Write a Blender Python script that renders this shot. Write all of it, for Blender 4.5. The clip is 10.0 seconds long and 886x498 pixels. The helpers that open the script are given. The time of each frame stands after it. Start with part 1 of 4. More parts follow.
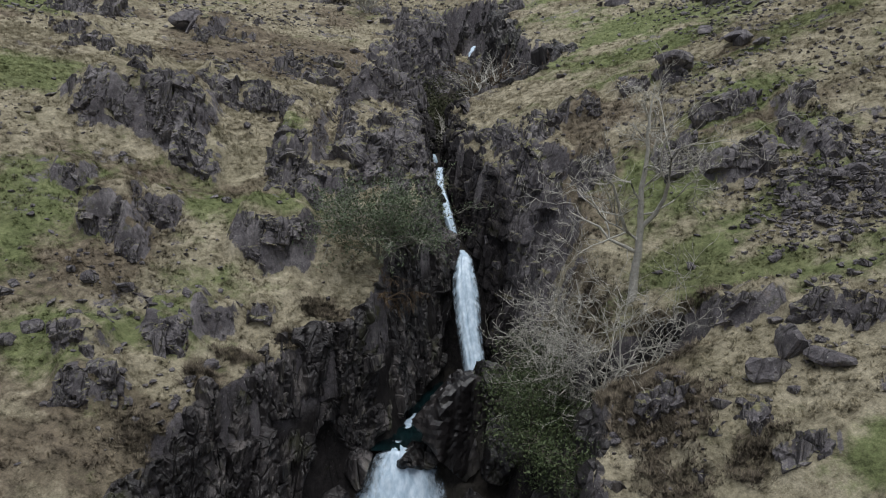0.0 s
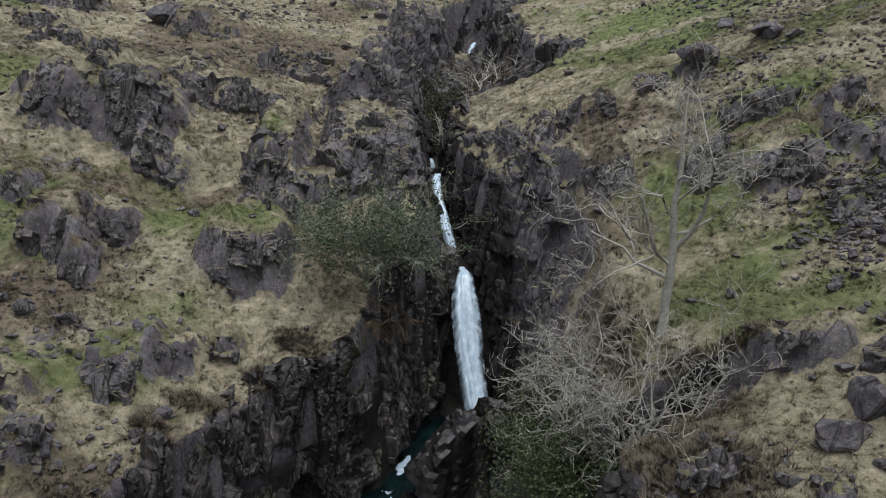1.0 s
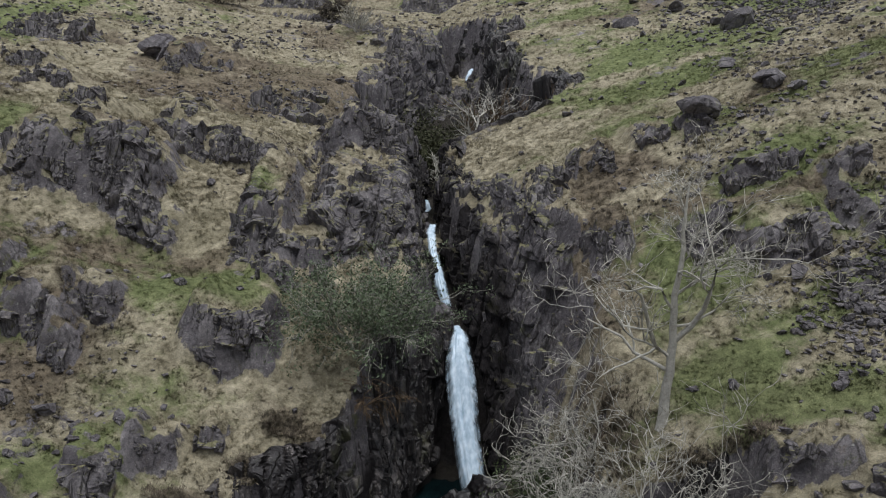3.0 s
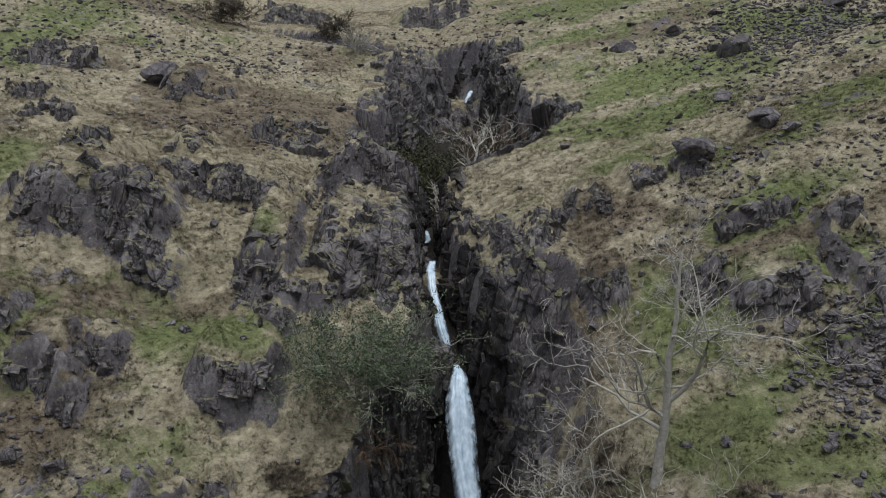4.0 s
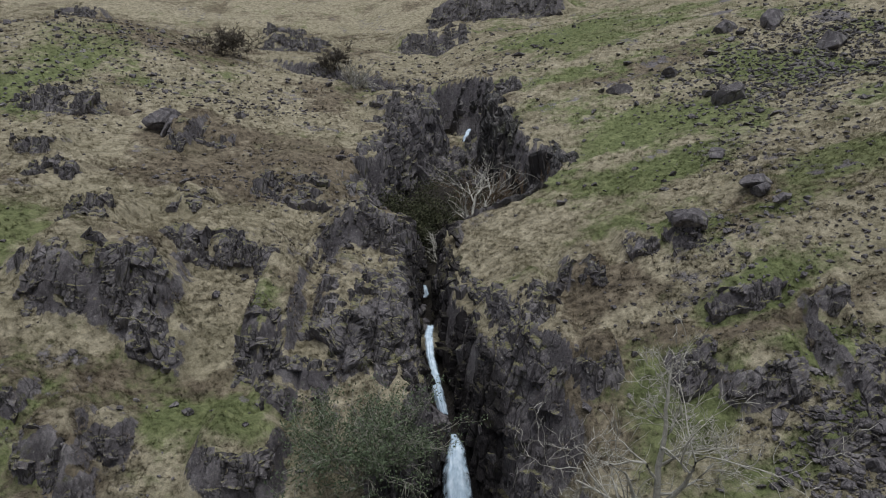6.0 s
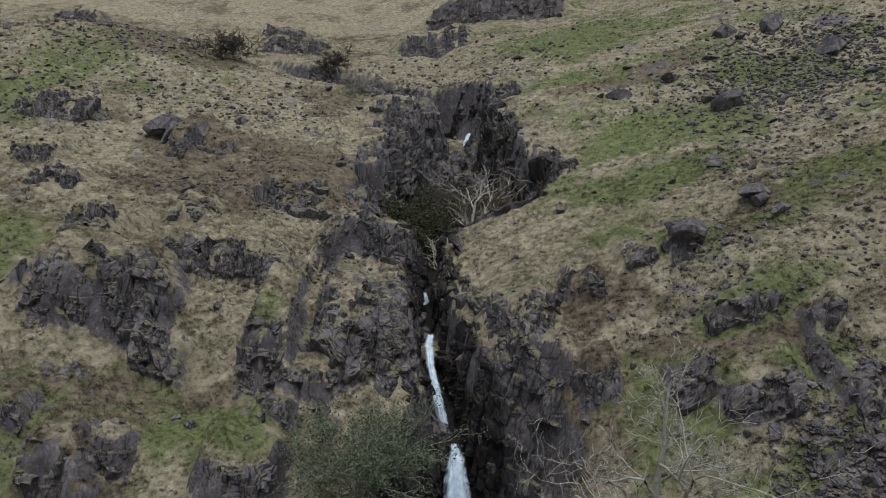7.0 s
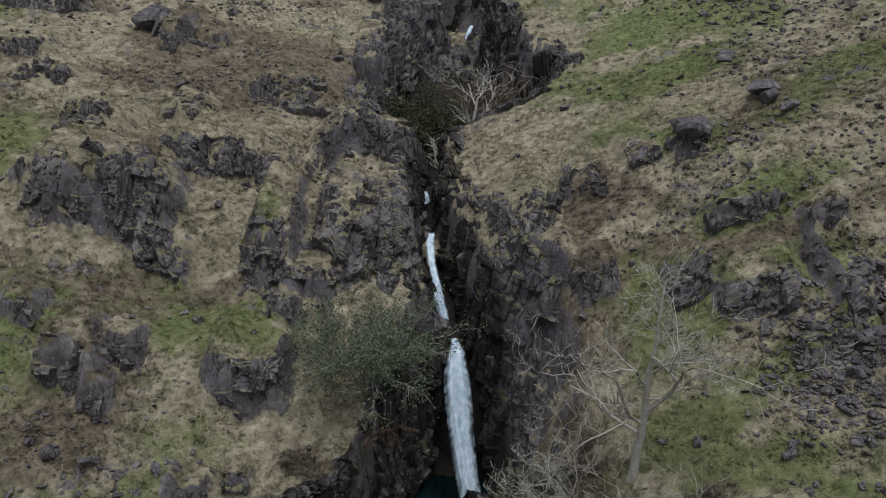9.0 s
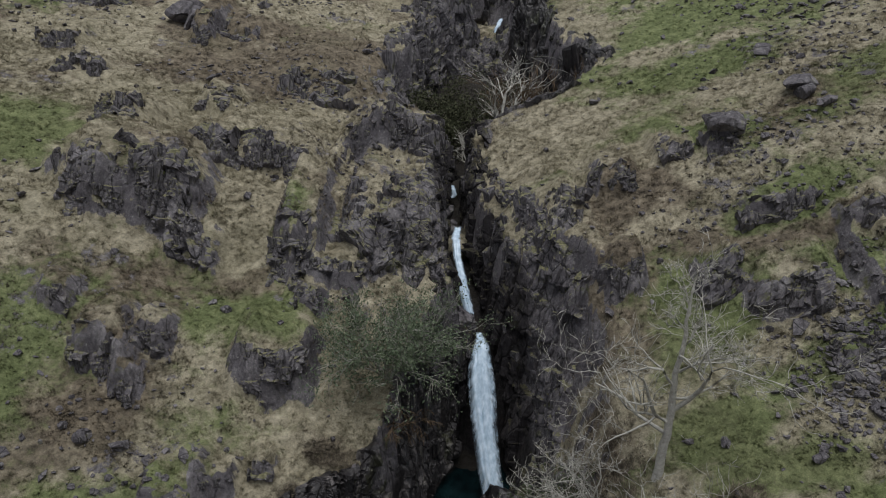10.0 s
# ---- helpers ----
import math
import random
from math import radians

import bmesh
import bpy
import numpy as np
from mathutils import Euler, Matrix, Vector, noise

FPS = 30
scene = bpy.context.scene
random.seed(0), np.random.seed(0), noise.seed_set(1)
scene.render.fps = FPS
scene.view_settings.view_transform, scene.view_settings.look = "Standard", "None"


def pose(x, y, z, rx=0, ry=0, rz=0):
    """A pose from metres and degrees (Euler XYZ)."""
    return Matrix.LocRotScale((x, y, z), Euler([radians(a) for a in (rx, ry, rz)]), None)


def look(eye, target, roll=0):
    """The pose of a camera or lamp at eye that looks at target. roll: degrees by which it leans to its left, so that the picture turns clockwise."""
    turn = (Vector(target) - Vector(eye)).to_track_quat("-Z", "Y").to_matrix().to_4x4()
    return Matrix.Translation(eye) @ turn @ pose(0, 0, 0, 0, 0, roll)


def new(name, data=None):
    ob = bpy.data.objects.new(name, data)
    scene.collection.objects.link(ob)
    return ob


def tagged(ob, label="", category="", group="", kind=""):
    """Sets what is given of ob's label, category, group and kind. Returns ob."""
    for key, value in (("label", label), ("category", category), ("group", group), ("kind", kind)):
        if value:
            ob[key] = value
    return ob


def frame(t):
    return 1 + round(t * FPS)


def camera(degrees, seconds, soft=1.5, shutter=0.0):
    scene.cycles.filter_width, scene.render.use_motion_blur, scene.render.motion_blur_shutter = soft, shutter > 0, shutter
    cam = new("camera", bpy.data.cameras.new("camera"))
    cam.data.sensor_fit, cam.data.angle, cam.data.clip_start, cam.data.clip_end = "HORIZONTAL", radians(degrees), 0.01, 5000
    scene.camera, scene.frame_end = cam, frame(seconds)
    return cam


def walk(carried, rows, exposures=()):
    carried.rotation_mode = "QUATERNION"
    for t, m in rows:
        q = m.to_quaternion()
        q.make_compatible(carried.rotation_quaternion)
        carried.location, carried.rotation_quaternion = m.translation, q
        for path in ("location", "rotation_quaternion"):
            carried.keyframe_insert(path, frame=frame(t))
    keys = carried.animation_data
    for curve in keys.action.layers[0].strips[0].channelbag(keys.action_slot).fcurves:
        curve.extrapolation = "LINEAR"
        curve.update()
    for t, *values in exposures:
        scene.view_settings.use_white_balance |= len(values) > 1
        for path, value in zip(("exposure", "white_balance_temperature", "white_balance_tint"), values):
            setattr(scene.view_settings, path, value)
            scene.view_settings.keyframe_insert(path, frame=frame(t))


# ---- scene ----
cam = camera(68.6, 10.0, soft=1.1)
METRES, EYE, TILT, LEAN, TURN = 14.0, 12.0, -12.0, 0.0, 0.0
ROWS = [
    (0.0, 0.0, 0.0, 0.0, 0.0, 0.0, -0.0),
    (0.5, 0.0036, 0.1239, 0.0258, -0.02, 0.0, 0.02),
    (1.0, 0.0071, 0.2651, 0.0563, -0.05, 0.03, 0.04),
    (1.5, 0.0132, 0.341, 0.0756, -0.05, 0.01, 0.03),
    (2.0, 0.0196, 0.3472, 0.1234, -0.05, -0.03, 0.04),
    (2.5, 0.0239, 0.3339, 0.1881, -0.07, -0.04, 0.05),
    (4.0, 0.0251, 0.2829, 0.3945, -0.11, 0.02, 0.09),
    (4.5, 0.027, 0.2718, 0.4604, -0.11, 0.04, 0.11),
    (5.0, 0.031, 0.26, 0.5314, -0.12, 0.03, 0.1),
    (5.5, 0.032, 0.2491, 0.5944, -0.15, 0.06, 0.13),
    (6.0, 0.0322, 0.2381, 0.6441, -0.16, 0.07, 0.13),
    (7.5, 0.0313, 0.2249, 0.6963, -0.18, -0.7, 0.18),
    (8.0, 0.0338, 0.2265, 0.6935, -0.18, -3.92, 0.17),
    (8.5, 0.0357, 0.2269, 0.6931, -0.18, -7.11, 0.17),
    (9.0, 0.0348, 0.2274, 0.6907, -0.02, -9.03, 0.16),
    (9.5, 0.0346, 0.2283, 0.6906, 1.72, -9.55, -0.16),
    (10.0, 0.0349, 0.2307, 0.6896, 2.38, -9.55, -0.28),
]
walk(cam, [(t, pose(0, 0, EYE, TILT, LEAN, TURN) @ pose(METRES * x, METRES * y, METRES * z, 90 + pitch, roll, yaw)) for t, x, y, z, yaw, pitch, roll in ROWS],
     exposures=[(0.0, 0.16), (1.0, 0.22), (2.5, 0.24), (4.5, 0.01), (6.0, -0.08), (7.5, -0.13), (10.0, -0.13)])


# ---- light ----
world = bpy.data.worlds.new("overcast_sky")
scene.world = world
world.use_nodes = True
wt = world.node_tree
sky = wt.nodes.new("ShaderNodeTexSky")
sky.sky_type, sky.sun_disc = "NISHITA", False
sky.sun_elevation, sky.sun_rotation = radians(81), radians(155)
sky.air_density, sky.dust_density, sky.ozone_density = 1.0, 4.0, 1.0
grey = wt.nodes.new("ShaderNodeMixRGB")
grey.inputs[0].default_value = 0.75
grey.inputs[2].default_value = (5.9, 6.3, 7.2, 1)
wt.links.new(sky.outputs[0], grey.inputs[1])
back = wt.nodes["Background"]
back.inputs[1].default_value = 0.060
wt.links.new(grey.outputs[0], back.inputs[0])
sun = new("sun", bpy.data.lights.new("sun", "SUN"))
sun.data.energy, sun.data.angle, sun.data.color = 2.7, radians(48), (0.97, 0.985, 1.0)
sun.matrix_world = look((3, -6, 46), (0, 0, 0))


# ---- materials ----
class Mat:
    """A small builder for node materials."""

    def __init__(self, name, rough=0.9, spec=0.25):
        self.m = bpy.data.materials.new(name)
        self.m.use_nodes = True
        self.t = self.m.node_tree
        self.b = self.t.nodes["Principled BSDF"]
        self.b.inputs["Roughness"].default_value = rough
        self.b.inputs["Specular IOR Level"].default_value = spec
        self.co = self.t.nodes.new("ShaderNodeTexCoord").outputs["Object"]

    def node(self, kind, **ins):
        n = self.t.nodes.new(kind)
        for k, v in ins.items():
            self.put(n.inputs[k.replace("_", " ")], v)
        return n

    def put(self, sock, v):
        if isinstance(v, bpy.types.NodeSocket):
            self.t.links.new(v, sock)
        else:
            sock.default_value = v

    def noise(self, scale, detail=5.0, rough=0.6, stretch=None, warp=0.0):
        co = self.co
        if stretch:
            n = self.node("ShaderNodeMapping")
            self.put(n.inputs["Vector"], co)
            n.inputs["Scale"].default_value = stretch
            co = n.outputs[0]
        n = self.node("ShaderNodeTexNoise", Scale=scale, Detail=detail, Roughness=rough, Distortion=warp)
        self.put(n.inputs["Vector"], co)
        return n.outputs["Fac"]

    def attr(self, name):
        n = self.node("ShaderNodeAttribute")
        n.attribute_name = name
        return n.outputs["Fac"]

    def ramp(self, fac, stops):
        n = self.node("ShaderNodeValToRGB")
        self.put(n.inputs[0], fac)
        e = n.color_ramp.elements
        while len(e) < len(stops):
            e.new(0.5)
        for el, (p, c) in zip(e, stops):
            el.position, el.color = p, (*c, 1) if len(c) == 3 else c
        return n.outputs[0]

    def step(self, fac, a, b):
        n = self.node("ShaderNodeMapRange")
        n.interpolation_type = "SMOOTHSTEP"
        self.put(n.inputs["Value"], fac)
        n.inputs["From Min"].default_value, n.inputs["From Max"].default_value = a, b
        return n.outputs[0]

    def maths(self, op, a, b):
        n = self.node("ShaderNodeMath")
        n.operation = op
        self.put(n.inputs[0], a)
        self.put(n.inputs[1], b)
        return n.outputs[0]

    def mix(self, fac, a, b, how="MIX"):
        n = self.node("ShaderNodeMixRGB")
        n.blend_type = how
        for s, v in zip(n.inputs, (fac, a, b)):
            if isinstance(v, tuple) and len(v) == 3:
                v = (*v, 1)
            self.put(s, v)
        return n.outputs[0]

    def done(self, colour, height=None, strength=0.5, dist=0.05, rough=None):
        self.put(self.b.inputs["Base Color"], (*colour, 1) if isinstance(colour, tuple) else colour)
        if height is not None:
            n = self.node("ShaderNodeBump", Strength=strength, Distance=dist, Height=height)
            self.t.links.new(n.outputs[0], self.b.inputs["Normal"])
        if rough is not None:
            self.put(self.b.inputs["Roughness"], rough)
        return self.m


def rock_colour(k, moss=0.0):
    tone = k.ramp(k.noise(0.55, 6, 0.65), [(0.3, (0.076, 0.070, 0.076)), (0.5, (0.132, 0.122, 0.130)), (0.7, (0.23, 0.216, 0.222))])
    grain = k.ramp(k.noise(6.0, 9, 0.75, (1, 1, 0.6)), [(0.3, (0.5, 0.5, 0.5)), (0.5, (0.95, 0.95, 0.95)), (0.72, (1.5, 1.47, 1.42))])
    c = k.mix(1.0, tone, grain, "MULTIPLY")
    v = k.node("ShaderNodeTexVoronoi", Scale=1.5, Randomness=1.0)
    v.feature = "DISTANCE_TO_EDGE"
    place = k.node("ShaderNodeMapping")
    place.inputs["Scale"].default_value = (1.0, 1.0, 0.42)
    place.inputs["Rotation"].default_value = (0.1, 0.25, 0.0)
    wavy = k.node("ShaderNodeTexNoise", Scale=1.2, Detail=4.0)
    k.put(wavy.inputs["Vector"], k.co)
    k.put(place.inputs["Vector"], k.mix(0.22, k.co, wavy.outputs["Color"], "ADD"))
    k.put(v.inputs["Vector"], place.outputs[0])
    k.joint = k.step(v.outputs["Distance"], 0.0, 0.07)
    c = k.mix(k.maths("MULTIPLY", k.maths("SUBTRACT", 1.0, k.joint), k.maths("MULTIPLY", k.step(k.noise(0.8, 3), 0.4, 0.6), 0.65)), c, (0.022, 0.020, 0.018))
    lichen = k.step(k.noise(2.3, 8, 0.75), 0.56, 0.68)
    c = k.mix(k.maths("MULTIPLY", lichen, 0.55), c, (0.27, 0.27, 0.235))
    fine = k.ramp(k.noise(26.0, 5, 0.75), [(0.32, (0.55, 0.55, 0.55)), (0.5, (1, 1, 1)), (0.7, (1.45, 1.43, 1.4))])
    c = k.mix(1.0, c, fine, "MULTIPLY")
    speck = k.step(k.noise(9.0, 3, 0.5), 0.66, 0.72)
    c = k.mix(k.maths("MULTIPLY", speck, 0.6), c, (0.42, 0.42, 0.38))
    rust = k.step(k.noise(1.7, 6, 0.75), 0.58, 0.70)
    c = k.mix(k.maths("MULTIPLY", rust, 0.45), c, (0.135, 0.105, 0.078))
    if moss:
        g = k.step(k.noise(0.9, 5, 0.7), 0.62 - moss * 0.12, 0.74 - moss * 0.1)
        c = k.mix(k.maths("MULTIPLY", g, 0.75), c, (0.10, 0.105, 0.03))
    return c


def rock_material(name, moss=0.3, wet_shade=0.0, grassy=True):
    k = Mat(name, 0.85 - 0.5 * wet_shade, 0.25 + 0.25 * wet_shade)
    c = rock_colour(k, moss)
    # Tone of wet rock; also serves as painted shade on overhung walls.
    if wet_shade:
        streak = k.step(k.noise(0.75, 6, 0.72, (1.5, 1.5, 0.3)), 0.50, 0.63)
        low = 0.20 * (1 - wet_shade) / 0.13
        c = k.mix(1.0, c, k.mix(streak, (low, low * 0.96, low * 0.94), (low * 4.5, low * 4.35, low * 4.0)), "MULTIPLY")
        slime = k.step(k.noise(0.5, 5, 0.7, (1.0, 1.0, 0.5)), 0.56, 0.68)
        c = k.mix(k.maths("MULTIPLY", slime, 0.5), c, (0.055, 0.058, 0.022))
    if grassy and not wet_shade:
        up = k.node("ShaderNodeSeparateXYZ")
        k.put(up.inputs[0], k.node("ShaderNodeNewGeometry").outputs["True Normal"])
        ledge = k.maths("ADD", up.outputs[2], k.maths("MULTIPLY", k.maths("SUBTRACT", k.noise(1.4, 6, 0.7), 0.5), 2.4))
        tuft = k.ramp(k.noise(7.0, 6, 0.7), [(0.3, (0.07, 0.07, 0.035)), (0.55, (0.19, 0.18, 0.095)), (0.75, (0.33, 0.30, 0.19))])
        c = k.mix(k.maths("MULTIPLY", k.step(ledge, 0.68, 0.98), 0.9), c, tuft)
    if not wet_shade:
        # Damp rock by the falls plus shade of the narrow cleft, painted in.
        damp_shade = k.step(k.maths("ADD", k.attr("damp_shade"), k.maths("MULTIPLY", k.maths("SUBTRACT", k.noise(0.9, 6, 0.7, (1.2, 1.2, 0.4)), 0.5), 0.9)), 0.3, 0.7)
        c = k.mix(damp_shade, c, k.mix(1.0, c, (0.24, 0.23, 0.23), "MULTIPLY"))
    vb = k.node("ShaderNodeTexVoronoi", Scale=4.5)
    mp = k.node("ShaderNodeMapping")
    mp.inputs["Scale"].default_value = (1.0, 1.0, 0.5)
    k.put(mp.inputs["Vector"], k.co)
    k.put(vb.inputs["Vector"], mp.outputs[0])
    h = k.maths("ADD", k.maths("MULTIPLY", vb.outputs["Distance"], 0.5), k.maths("MULTIPLY", k.noise(9.0, 8, 0.7), 0.5))
    h = k.maths("ADD", h, k.maths("MULTIPLY", k.joint, 0.5))
    return k.done(c, h, 0.9, 0.14)


M_ROCK = rock_material("weathered_rock", 0.35)
M_STONE = rock_material("bare_stone", 0.25, 0.0, False)
# Wet ravine rock; also stands in for shade on the hollow's right wall.
M_WET_SHADE = rock_material("wet_shaded_rock", 0.15, 0.87)
# Black wet boulders, and the painted shade of the gully wall.
M_BLACK = rock_material("black_wet_shaded_rock", 0.0, 0.93)


def turf_colour(k):
    big = k.noise(0.16, 4, 0.6)
    mid = k.noise(1.3, 6, 0.7)
    fine = k.maths("ADD", k.maths("MULTIPLY", k.noise(6.0, 6, 0.75), 0.6), k.maths("MULTIPLY", k.noise(24.0, 4, 0.7), 0.4))
    straw = k.ramp(mid, [(0.28, (0.122, 0.107, 0.073)), (0.5, (0.275, 0.246, 0.176)), (0.75, (0.43, 0.39, 0.295))])
    brown = k.ramp(mid, [(0.3, (0.068, 0.057, 0.045)), (0.55, (0.165, 0.137, 0.100)), (0.75, (0.28, 0.245, 0.185))])
    green = k.ramp(mid, [(0.28, (0.064, 0.076, 0.034)), (0.52, (0.140, 0.162, 0.074)), (0.75, (0.23, 0.25, 0.125))])
    wob = k.maths("MULTIPLY", k.maths("SUBTRACT", k.noise(0.7, 7, 0.75), 0.5), 2.2)
    g = k.step(k.maths("ADD", k.attr("green"), wob), 0.18, 0.75)
    b = k.step(k.maths("ADD", k.attr("bracken"), wob), 0.28, 0.78)
    c = k.mix(b, straw, brown)
    c = k.mix(g, c, green)
    tone = k.ramp(fine, [(0.25, (0.5, 0.5, 0.5)), (0.5, (1, 1, 1)), (0.76, (1.55, 1.53, 1.5))])
    # Mottling that paints the shadows between tussocks into the turf colour.
    tussock_shade = k.ramp(k.noise(2.6, 6, 0.75), [(0.36, (0.62, 0.61, 0.59)), (0.46, (1, 1, 1)), (0.7, (1.15, 1.14, 1.12))])
    c = k.mix(1.0, c, tussock_shade, "MULTIPLY")
    return k.mix(1.0, k.mix(k.maths("MULTIPLY", k.step(big, 0.45, 0.65), 0.25), c, (0.16, 0.15, 0.09)), tone, "MULTIPLY")


def turf_material():
    k = Mat("rough_pasture", 0.95, 0.1)
    turf = turf_colour(k)
    stone = rock_colour(k, 0.2)
    wob = k.maths("MULTIPLY", k.maths("SUBTRACT", k.noise(1.1, 8, 0.75), 0.5), 2.2)
    r = k.step(k.maths("ADD", k.attr("rock"), wob), 0.42, 0.62)
    c = k.mix(r, turf, stone)
    # Wet stream-bed rock plus painted shade of the gorge walls and overhangs.
    wet_shade = k.step(k.attr("wet_shade"), 0.3, 0.8)
    c = k.mix(k.maths("MULTIPLY", wet_shade, 0.95), c, k.mix(1.0, stone, (0.17, 0.165, 0.155), "MULTIPLY"))
    return k.done(c, k.noise(4.0, 9, 0.75), 0.9, 0.15)


def thin_leaf(k, colour, normal):
    """Thin blades: half of the light that falls on one side leaves by the other."""
    glow = k.node("ShaderNodeBsdfTranslucent", Color=colour, Normal=normal)
    both = k.node("ShaderNodeMixShader")
    both.inputs[0].default_value = 0.5
    k.t.links.new(k.b.outputs[0], both.inputs[1])
    k.t.links.new(glow.outputs[0], both.inputs[2])
    k.t.links.new(both.outputs[0], k.t.nodes["Material Output"].inputs["Surface"])
    return k.m


def grass_material():
    k = Mat("tussock_grass", 0.9, 0.1)
    c = turf_colour(k)
    n = k.node("ShaderNodeNewGeometry")
    tone = k.ramp(n.outputs["Random Per Island"], [(0.0, (0.72, 0.71, 0.69)), (0.55, (1.0, 1.0, 1.0)), (1.0, (1.5, 1.48, 1.44))])
    up = k.node("ShaderNodeCombineXYZ", X=0.0, Y=-0.35, Z=0.94)
    k.t.links.new(up.outputs[0], k.b.inputs["Normal"])
    c = k.mix(1.0, c, tone, "MULTIPLY")
    k.done(c)
    return thin_leaf(k, c, up.outputs[0])


M_TURF = turf_material()
M_GRASS = grass_material()


def plain_material(name, dark, light, scale=8.0, rough=0.85, stretch=None, bump=0.4):
    k = Mat(name, rough, 0.25)
    n = k.node("ShaderNodeNewGeometry").outputs["Random Per Island"]
    f = k.maths("ADD", k.maths("MULTIPLY", k.noise(scale, 5, 0.65, stretch), 0.7), k.maths("MULTIPLY", n, 0.3))
    return k.done(k.ramp(f, [(0.3, dark), (0.72, light)]), k.noise(scale * 2, 5, 0.7, stretch), bump, 0.03)


M_PALE_BARK = plain_material("pale_lichened_bark", (0.22, 0.21, 0.18), (0.58, 0.56, 0.50))
M_DARK_BARK = plain_material("dark_bark", (0.05, 0.042, 0.035), (0.16, 0.14, 0.115))
M_HOLLY = plain_material("grey_green_leaf", (0.042, 0.062, 0.034), (0.145, 0.18, 0.105), rough=0.6)
M_GREY_BARK = plain_material("grey_bark", (0.14, 0.135, 0.115), (0.40, 0.39, 0.33))
M_FERN = plain_material("dark_green_leaf", (0.025, 0.04, 0.016), (0.09, 0.115, 0.05), rough=0.6)
M_RUST = plain_material("rust_brown_twig", (0.075, 0.05, 0.03), (0.19, 0.135, 0.085))
M_OLIVE = plain_material("olive_needle", (0.026, 0.03, 0.015), (0.09, 0.095, 0.05))
k = Mat("brown_heather", 0.9, 0.1)
n = k.node("ShaderNodeNewGeometry").outputs["Random Per Island"]
up = k.node("ShaderNodeCombineXYZ", X=0.0, Y=-0.5, Z=0.86)
k.t.links.new(up.outputs[0], k.b.inputs["Normal"])
M_HEATHER = k.done(k.ramp(k.maths("ADD", k.maths("MULTIPLY", k.noise(3.0, 5), 0.6), k.maths("MULTIPLY", n, 0.4)), [(0.3, (0.07, 0.058, 0.046)), (0.55, (0.145, 0.120, 0.090)), (0.75, (0.28, 0.24, 0.175))]))


def water_material():
    k = Mat("falling_water", 0.35, 0.5)
    s = k.noise(2.0, 6, 0.55, (2.6, 2.6, 0.28), 0.1)
    c = k.ramp(s, [(0.28, (0.33, 0.45, 0.56)), (0.48, (0.47, 0.59, 0.70)), (0.68, (0.65, 0.76, 0.86))])
    edge = k.maths("ADD", k.attr("edge"), k.maths("MULTIPLY", k.maths("SUBTRACT", k.noise(1.5, 4, 0.6, (3.2, 3.2, 0.3)), 0.5), 0.9))
    k.put(k.b.inputs["Alpha"], k.maths("SUBTRACT", 1.0, k.step(edge, 0.45, 1.1)))
    return k.done(c, s, 0.12, 0.05)


M_FALL = water_material()
k = Mat("pool_water", 0.08, 0.5)
M_POOL = k.done(k.ramp(k.noise(1.2, 4), [(0.35, (0.002, 0.005, 0.006)), (0.7, (0.006, 0.018, 0.02))]), k.noise(6.0, 4), 0.25, 0.05)


# ---- shape of the hillside ----
def smooth01(a, b, v):
    s = np.clip((v - a) / (b - a), 0.0, 1.0)
    return s * s * (3 - 2 * s)


TAB_Y = np.arange(-120.0, 900.0, 0.25)


def profile(ys, vs, blur=1.5):
    """A smooth line through values along the valley."""
    raw = np.interp(TAB_Y, ys, vs)
    k = np.exp(-0.5 * (np.arange(-int(blur * 12), int(blur * 12) + 1) * 0.25 / blur) ** 2)
    k /= k.sum()
    out = np.convolve(np.pad(raw, len(k) // 2, mode="edge"), k, mode="valid")
    return lambda y: np.interp(y, TAB_Y, out)


left_z = profile([-60, 0, 14, 20, 25, 30, 36, 46, 58, 63, 67, 75, 105, 114, 130, 200, 330, 600],
                 [-16, -7, 0.6, 2.7, 4.9, 8.0, 10.5, 13.6, 17.3, 19.1, 19.8, 22.2, 27.2, 29.2, 33.5, 62, 112, 150])
right_z = profile([-60, 0, 14, 20, 25, 30, 36, 46, 58, 75, 105, 130, 200, 330, 600],
                  [-12, -2, 4.3, 5.4, 6.3, 9.2, 12.4, 14.4, 18.0, 24.4, 31.6, 39, 74, 120, 150])
STATION = [-60, 5, 16, 20, 24.4, 25.4, 30, 33, 34.3, 36, 38.4, 39.3, 44, 48.4, 49.6, 53, 60, 66, 68.5, 72, 78, 84, 92, 105, 112, 125]
gorge_left = profile(STATION, [-13, -9.5, -7.4, -6.8, -4.9, -2.5, -1.15, 0.1, 0.2, -0.3, -0.9, -1.0, -1.1, -0.9, -3.4, -5.2, -3.8, -1.2, 1.0, -0.5, -10.5, -18, -26, -38, -43, -52], 0.5)
gorge_right = profile(STATION, [8, 5, 2.8, 3.1, 3.3, 3.2, 2.8, 2.4, 1.8, 1.3, 0.8, 0.6, 0.0, 0.1, 6.0, 8.2, 6.0, 4.6, 4.0, 3.4, -6.5, -13, -21, -32, -37, -46], 0.5)
gorge_floor = profile(STATION, [-24, -11, -8.5, -6.4, -3.3, -1.9, -2.5, -1.6, 3.9, 4.7, 6.0, 7.7, 7.9, 8.3, 8.6, 8.9, 10.8, 14.0, 16.6, 17.8, 18.6, 20.0, 26.0, 60, 60, 60], 0.35)
wall_left = profile([-60, 10, 24, 30, 46, 50, 66, 74, 90], [1.5, 3.4, 6.5, 7.0, 8.5, 6.0, 4.0, 2.5, 3.0], 1.5)
